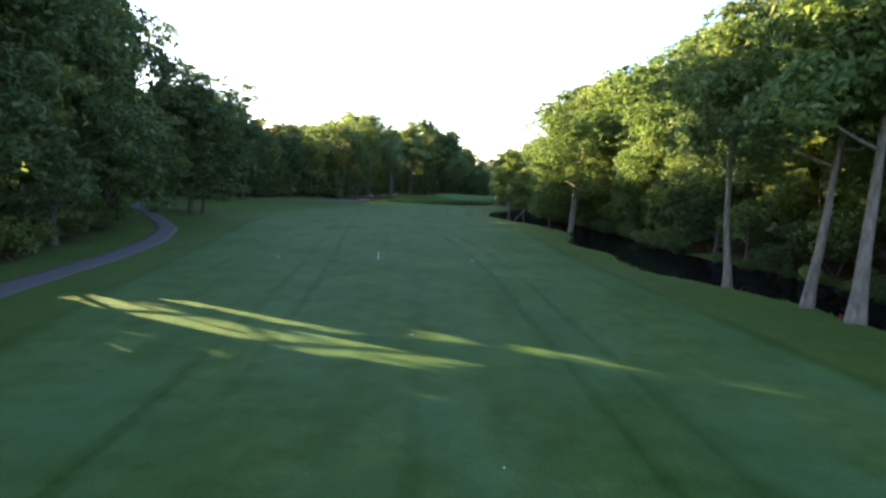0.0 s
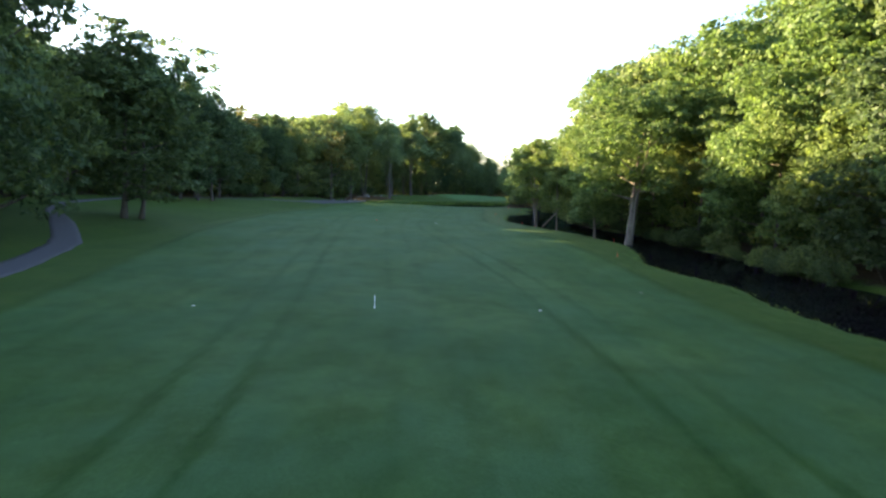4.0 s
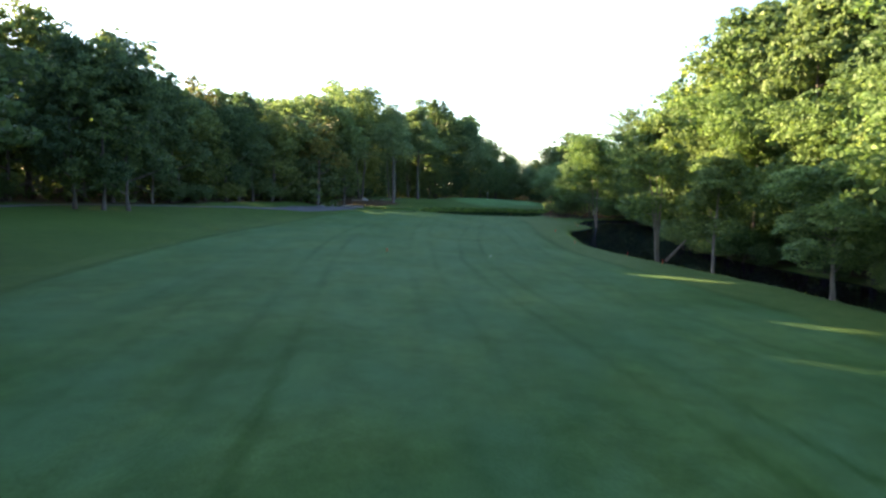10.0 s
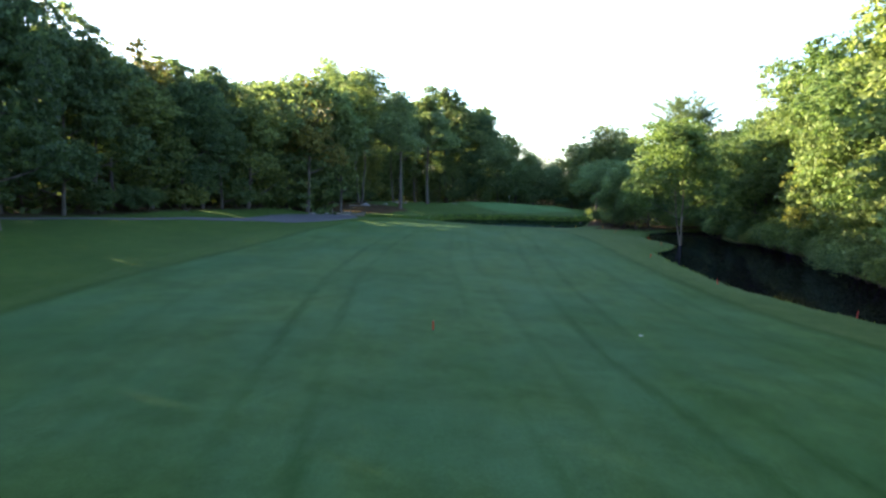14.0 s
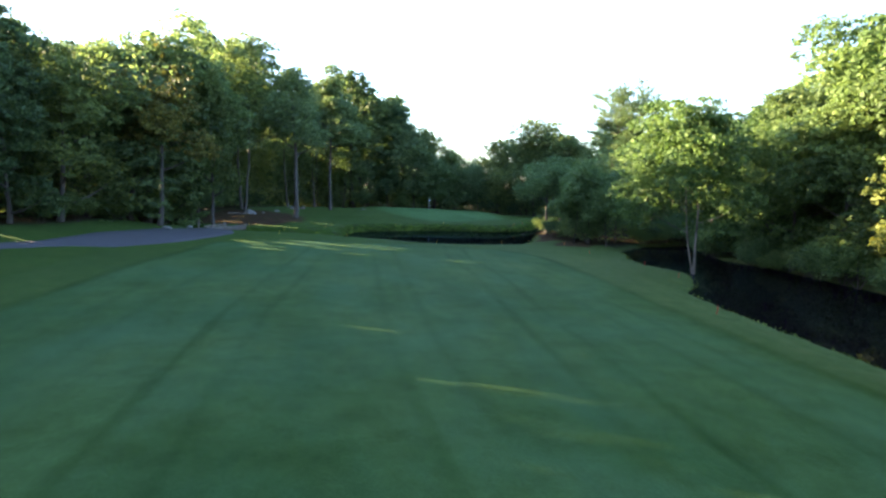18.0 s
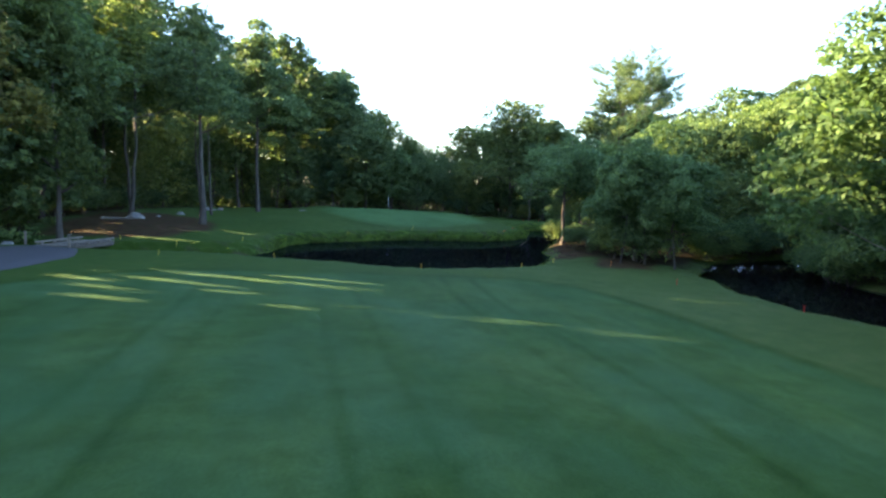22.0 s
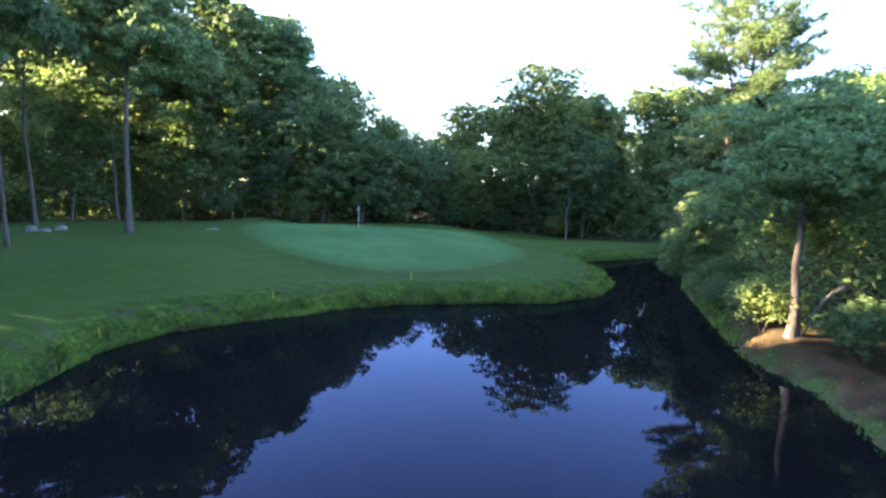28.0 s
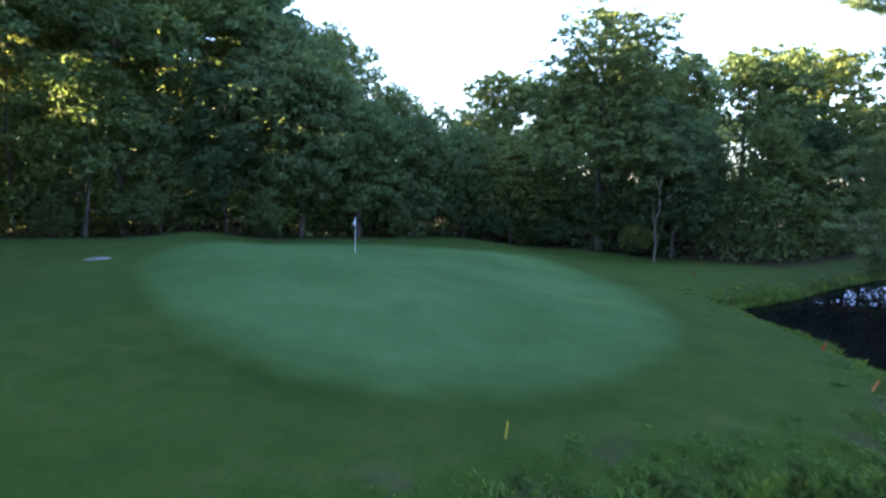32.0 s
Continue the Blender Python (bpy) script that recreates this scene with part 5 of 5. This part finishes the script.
CAPS = {"y": box_mesh("cap", (0.03, 0.03, 0.03), YELLOW_PAINT, 0.01, (0, 0, 0.36)), "r": box_mesh("cap", (0.03, 0.03, 0.03), RED_PAINT, 0.01, (0, 0, 0.36)), "o": box_mesh("cap", (0.03, 0.03, 0.03), ORANGE_PAINT, 0.01, (0, 0, 0.36))}


def stake(x, y, colour, tilt=0.0, turn=0.0):
    word = {"y": "yellow", "r": "red", "o": "orange"}[colour]
    place = {"y": "round the pond", "r": "along the water's edge", "o": "on the pond bank"}[colour]
    root = thing("hazard_stake", x, y, f"{'leaning ' if abs(tilt) > 10 else 'short '}{word} painted wooden hazard stake {place}", "stake", f"{word} hazard stakes", turn, tilt)
    part("cap", CAPS[colour], part("post", {"y": Y_POST, "r": R_POST, "o": O_POST}[colour], root))


for k, (x, y) in enumerate([(-1.7, 175.1), (-7.55, 170.5), (-10.9, 164.6), (5.4, 178.2), (-0.1, 152.2), (6.5, 152.2), (-8.7, 154.6), (-15.3, 163.0), (10.2, 155.2), (-19.2, 164.6), (-15.2, 155)]):
    stake(x, y, "y", (3, -4, 2, 5, -2, 3, -3, 4, 2, -5, 3)[k], k * 37 % 90)
for k, (x, y) in enumerate([(16.6, 25.0), (9.9, 93.0), (9.0, 98.2), (6.8, 106.6), (7.4, 119), (12.8, 131), (14.1, 137.9), (12.4, 144.6), (18.0, 181.8), (25.4, 195.5), (29.5, 199.5), (10.8, 61.2), (14.5, 75.0)]):
    stake(x, y, "r", (4, -5, 8, -3, 6, 3, -2, 2, 22, -8, 5, 3, -4)[k], k * 29 % 80 if k != 8 else 0)
stake(13.2, 152.6, "o", 3, 20)
stake(15.7, 178.6, "o", 24, 0)

# yardage markers on the fairway
white_marker = thing("marker_pole", -4.3, 41.1, "thin white yardage pole standing in the fairway", "marker", tilt=1.5)
part("pole", rod_mesh("pole", 0.014, -0.2, 0.46, WHITE_PAINT), white_marker)
part("cap", rod_mesh("cap", 0.018, 0.455, 0.485, WHITE_PAINT, 10, 0.02), white_marker)
part("collar", rod_mesh("collar", 0.04, -0.01, 0.02, WHITE_PAINT), white_marker)
red_marker = thing("marker_pole", -9.54, 92.6, "thin red yardage pole standing in the fairway", "marker", tilt=-2)
part("pole", rod_mesh("pole", 0.022, -0.2, 0.3, RED_PAINT), red_marker)
part("cap", rod_mesh("cap", 0.026, 0.295, 0.32, RED_PAINT, 10, 0.02), red_marker)
part("collar", rod_mesh("collar", 0.04, -0.01, 0.02, DARK), red_marker)
DISC = rod_mesh("disc", 0.06, -0.03, 0.03, DISC_PAINT, 18, 0.012)
DISC_RIM = rod_mesh("rim", 0.07, -0.03, 0.018, DISC_PAINT, 18)
for x, y in ((-10.9, 40.4), (2.1, 41.6), (-2.3, 93.1)):
    root = thing("yardage_disc", x, y, "flat white yardage disc set in the mown fairway", "disc", "yardage discs")
    part("rim", DISC_RIM, part("plate", DISC, root))
HEAD = rod_mesh("lid", 0.09, -0.03, 0.025, WOOD_OLD, 14, 0.008)
for x, y in ((-24.3, 58.5), (7.8, 46.9), (-1.0, 20.6)):
    part("lid", HEAD, thing("sprinkler_head", x, y, "small grey sprinkler head flush with the grass", "sprinkler", "sprinkler heads"))


# a lost golf ball
def golf_ball(x, y):
    bm = bmesh.new()
    bmesh.ops.create_icosphere(bm, subdivisions=3, radius=0.0215)
    for f in bmesh.ops.poke(bm, faces=bm.faces[:])["verts"]:
        f.co *= 0.975
    ob = new("golf_ball", bm_mesh("golf_ball", bm, DISC_PAINT))
    ob.location = (x, y, float(land(x, y)) + 0.018)
    tagged(ob, "small white dimpled golf ball lying on the fairway", "ball")


golf_ball(1.2, 10.7)


# boulders
def boulder(x, y, size, seed, label, turn=0):
    bm = bmesh.new()
    bmesh.ops.create_icosphere(bm, subdivisions=3, radius=0.5)
    for v in bm.verts:
        n = noise.noise(v.co * 2.1 + Vector((seed, 0, 0))) * 0.3 + noise.noise(v.co * 5 + Vector((0, seed, 0))) * 0.1
        v.co *= 1 + n
        v.co = Vector((v.co.x * size[0], v.co.y * size[1], v.co.z * size[2] + size[2] * 0.22))
    ob = new("boulder", bm_mesh("boulder", bm, STONE))
    ob.location = (x, y, float(land(x, y)) - 0.05)
    ob.rotation_euler = (0, 0, radians(turn))
    tagged(ob, label, "rock", "boulders")


for k, (x, y, sx, sy, sz, turn) in enumerate([(-20.8, 178.6, 1.5, 0.9, 0.95, 25), (-18.0, 186.5, 0.9, 0.6, 0.5, 0), (-16.4, 197.0, 0.9, 0.7, 0.7, 10), (-15.7, 197.2, 1.0, 0.6, 0.4, -10), (-14.8, 198.0, 0.8, 0.6, 0.6, 30), (-4.7, 198.6, 1.1, 0.6, 0.28, 5),
                                              (-25.6, 155.3, 1.0, 0.6, 0.45, 0), (-24.4, 159.4, 0.8, 0.5, 0.4, 60), (-19.5, 182.5, 0.5, 0.4, 0.3, 0), (-22.3, 177.6, 0.7, 0.45, 0.35, 40)]):
    boulder(x, y, (sx, sy, sz), k * 7.3, "pale grey boulder lying in the mulch" if k in (0, 1, 8, 9) else "grey field stone beside the cart path" if k in (6, 7) else "whitish field stone on the lawn", turn)


# footbridge at the end of the cart path
bridge = thing("footbridge", -21.2, 161.6, "low weathered timber footbridge over the narrow ditch", "bridge", turn=69, dz=0.0)
bridge.location.z = 0.12
BR_Z = 0.2
PLANK = box_mesh("plank", (0.19, 2.5, 0.05), WOOD_OLD, 0.006)
for k in range(21):
    p = part("plank", PLANK, bridge)
    p.location = (-2.1 + k * 0.21, 0, BR_Z + 0.004 * (k % 3))
BEAM = box_mesh("beam", (4.4, 0.16, 0.22), WOOD_OLD, 0.012)
RAIL = box_mesh("curb_rail", (4.4, 0.12, 0.12), WOOD_OLD, 0.015)
BLOCK = box_mesh("block", (0.2, 0.1, 0.11), WOOD_OLD, 0.01)
for s in (-1, 1):
    part("beam", BEAM, bridge).location = (0, s * 1.05, BR_Z - 0.14)
    part("curb_rail", RAIL, bridge, "weathered kerb timber").location = (0, s * 1.15, BR_Z + 0.2)
    for k in (-1.6, -0.5, 0.6, 1.7):
        part("block", BLOCK, bridge).location = (k, s * 1.15, BR_Z + 0.085)
for x, y in ((-20.9, 159.0), (-23.6, 160.0)):
    post = thing("wooden_post", x, y, "short weathered wooden post beside the footbridge", "post", "footbridge posts")
    shaft = part("shaft", box_mesh("shaft", (0.12, 0.12, 1.1), WOOD_OLD, 0.015, (0, 0, 0.35)), post)
    part("top", box_mesh("top", (0.17, 0.17, 0.05), WOOD_OLD, 0.012, (0, 0, 0.92)), shaft)


# bare dead wood: a pale snag behind the green, dead boughs by the pond, a stick in the water
def branchy(name, x, y, z, stem, twigs, radius, label, category, material=None):
    root = new(name)
    root.location = (x, y, z)
    tagged(root, label, category)
    me = smooth_shade(mesh_of("stem", *tube(stem, radius * np.linspace(1, 0.3, len(stem)), 7), material or BARK_PALE))
    trunk = part("stem", me, root)
    for t in twigs:
        part("branch", smooth_shade(mesh_of("branch", *tube(t, radius * np.linspace(0.5, 0.12, len(t)), 5), material or BARK_PALE)), trunk)


branchy("dead_tree", 30.5, 205.3, float(land(30.5, 205.3)) - 0.1, [(0, 0, 0), (0.1, 0, 1.5), (-0.1, 0, 3), (0.25, 0, 4.2), (0.1, 0, 5.6), (0.5, 0, 7.2)],
        [[(0.2, 0, 4.1), (0.7, -0.2, 5), (0.9, -0.2, 6.2)], [(0, 0, 3), (-0.5, -0.2, 3.9), (-0.8, -0.3, 5)], [(0.1, 0, 5.5), (-0.4, -0.1, 6.3), (-0.3, -0.2, 7.2)], [(0.6, -0.2, 4.8), (1.1, -0.3, 5.3), (1.5, -0.3, 6.1)]],
        0.075, "grey bare dead tree in front of dark woods", "tree", WOOD_OLD)
branchy("dead_bough", 15.9, 163.6, float(land(15.9, 163.6)) + 1.2, [(-0.3, 0.2, -1.2), (0.1, 0.1, -0.2), (0.6, 0, 0.35), (1.3, -0.1, 0.6), (2.2, -0.2, 0.45), (2.9, -0.2, 0.15)],
        [[(1.0, 0, 0.5), (1.6, -0.2, 0.9), (2.3, -0.3, 0.95)], [(1.5, -0.1, 0.55), (2.0, 0.2, 0.25), (2.6, 0.3, 0.2)], [(0.6, 0, 0.35), (0.9, -0.2, 0.8), (1.1, -0.3, 1.0)]], 0.055, "bare pale dead bough leaning in the thicket", "branch")
branchy("floating_branch", 14.6, 171.6, W - 0.05, [(0, 0, 0), (0.5, 0.4, 0.12), (1.0, 0.9, 0.25), (1.4, 1.3, 0.42)], [[(0.5, 0.4, 0.12), (0.7, 0.9, 0.2), (0.8, 1.2, 0.3)]], 0.04, "thin bare branch sticking out of the pond", "branch")
branchy("fallen_log", -21.8, 177.0, float(land(-21.8, 177.0)) + 0.1, [(-1.6, 0.3, 0), (-0.6, 0.1, 0.03), (0.5, 0, 0.02), (1.7, -0.2, 0.06)], [[(0.4, 0, 0.05), (0.8, 0.4, 0.25), (1.0, 0.8, 0.3)]], 0.16, "weathered fallen log lying on the mulch", "log", WOOD_OLD)
branchy("leaning_trunk", 11.1, 96.2, float(land(11.1, 96.2)) - 0.1, [(0, 0, 0), (0.3, 0, 0.7), (0.9, 0.1, 1.3), (1.8, 0.2, 2.3), (2.6, 0.3, 3.2)], [[(0.9, 0.1, 1.3), (1.3, 0.5, 1.5), (1.9, 0.8, 2.1)]], 0.16, "leaning pale trunk over the creek", "tree")


# rough grass along the water's edge
def bank_grass():
    g = np.random.default_rng(9)
    out = []
    for poly, n in ((POND + POND[:1], 85000), (POND[6:21], 150000), (BANK_W, 22000)):
        a = np.array(poly)
        seg = np.hypot(*np.diff(a, axis=0).T)
        k = g.choice(len(seg), n, p=seg / seg.sum())
        t = g.uniform(size=(n, 1))
        p = a[k] + (a[k + 1] - a[k]) * t + g.normal(size=(n, 2)) * 0.8
        clumpy = wobble(p[:, 0], p[:, 1], 2.2) + g.normal(size=n) * 0.4 > -0.15
        out.append(p[clumpy])
    p = np.concatenate(out)
    d = water_dist(p[:, 0], p[:, 1])
    p, d = p[(d > -0.16) & (d < 2.2)], d[(d > -0.16) & (d < 2.2)]
    few = (p[:, 1] > 168) | (g.uniform(size=len(p)) < 0.6)
    p, d = p[few], d[few]
    n = len(p)
    z = land(p[:, 0], p[:, 1])
    h = (g.uniform(0.05, 0.16, n) * (1.15 - 0.42 * d) * np.where((d < 0.4) & (p[:, 1] > 166), 1.6, 0.8) * np.where(p[:, 1] > 166, 1.0 + 0.8 * np.clip(wobble(p[:, 0], p[:, 1], 1.7), 0, 1), 1.0))[:, None]
    az = g.uniform(0, 6.28, n)
    side = np.column_stack([np.cos(az), np.sin(az), 0 * az]) * g.uniform(0.015, 0.04, (n, 1))
    bend = np.column_stack([np.cos(az + 1.5), np.sin(az + 1.5), 0 * az]) * h * g.uniform(0.2, 0.9, (n, 1))
    base = np.column_stack([p, np.maximum(z - 0.03, W - 0.02)])
    up = np.array([[0, 0, 1.0]]) * h
    v = np.stack([base - side, base + side, base + side * 0.7 + up * 0.7 + bend * 0.4, base + up + bend], 1).reshape(-1, 3)
    tagged(new("bank_grass", mesh_of("bank_grass", v, np.arange(4 * n).reshape(n, 4), GRASS)), "uncut tufted grass and weeds along the water's edge", "grass", kind="stuff")


GRASS = leaf_material("long_grass", (0.11, 0.22, 0.062), (0.135, 0.24, 0.07), (0.17, 0.265, 0.08), 0.45, 0.0, 0.9)
bank_grass()


def bank_weeds():
    """Broad-leaved weeds in low mounds on the pond's shore."""
    g = np.random.default_rng(12)
    a = np.array(POND[8:20])
    seg = np.hypot(*np.diff(a, axis=0).T)
    k = g.choice(len(seg), 1000, p=seg / seg.sum())
    c = a[k] + (a[k + 1] - a[k]) * g.uniform(size=(1000, 1)) + g.normal(size=(1000, 2)) * 0.9
    d = water_dist(c[:, 0], c[:, 1])
    keep = (d > 0.02) & (d < 2.6) & (g.uniform(size=len(d)) < 1.15 - 0.42 * d)
    c, d = c[keep], d[keep]
    r = g.uniform(0.14, 0.5, len(c)) * np.interp(d, [0, 1.2, 3.6], [1.0, 0.75, 0.35])
    n = 90
    dirs = g.normal(size=(len(c), n, 3))
    dirs[:, :, 2] = np.abs(dirs[:, :, 2])
    dirs /= np.linalg.norm(dirs, axis=2)[:, :, None]
    base = np.column_stack([c, land(c[:, 0], c[:, 1])])
    p = base[:, None] + dirs * r[:, None, None] * g.uniform(0.6, 1.0, (len(c), n, 1)) * np.array([1, 1, 0.42])
    tagged(new("bank_weeds", mesh_of("bank_weeds", *leaves(g, p.reshape(-1, 3), 0.036), GRASS)), "low mounds of leafy weeds on the pond's shore", "weeds", kind="stuff")


bank_weeds()
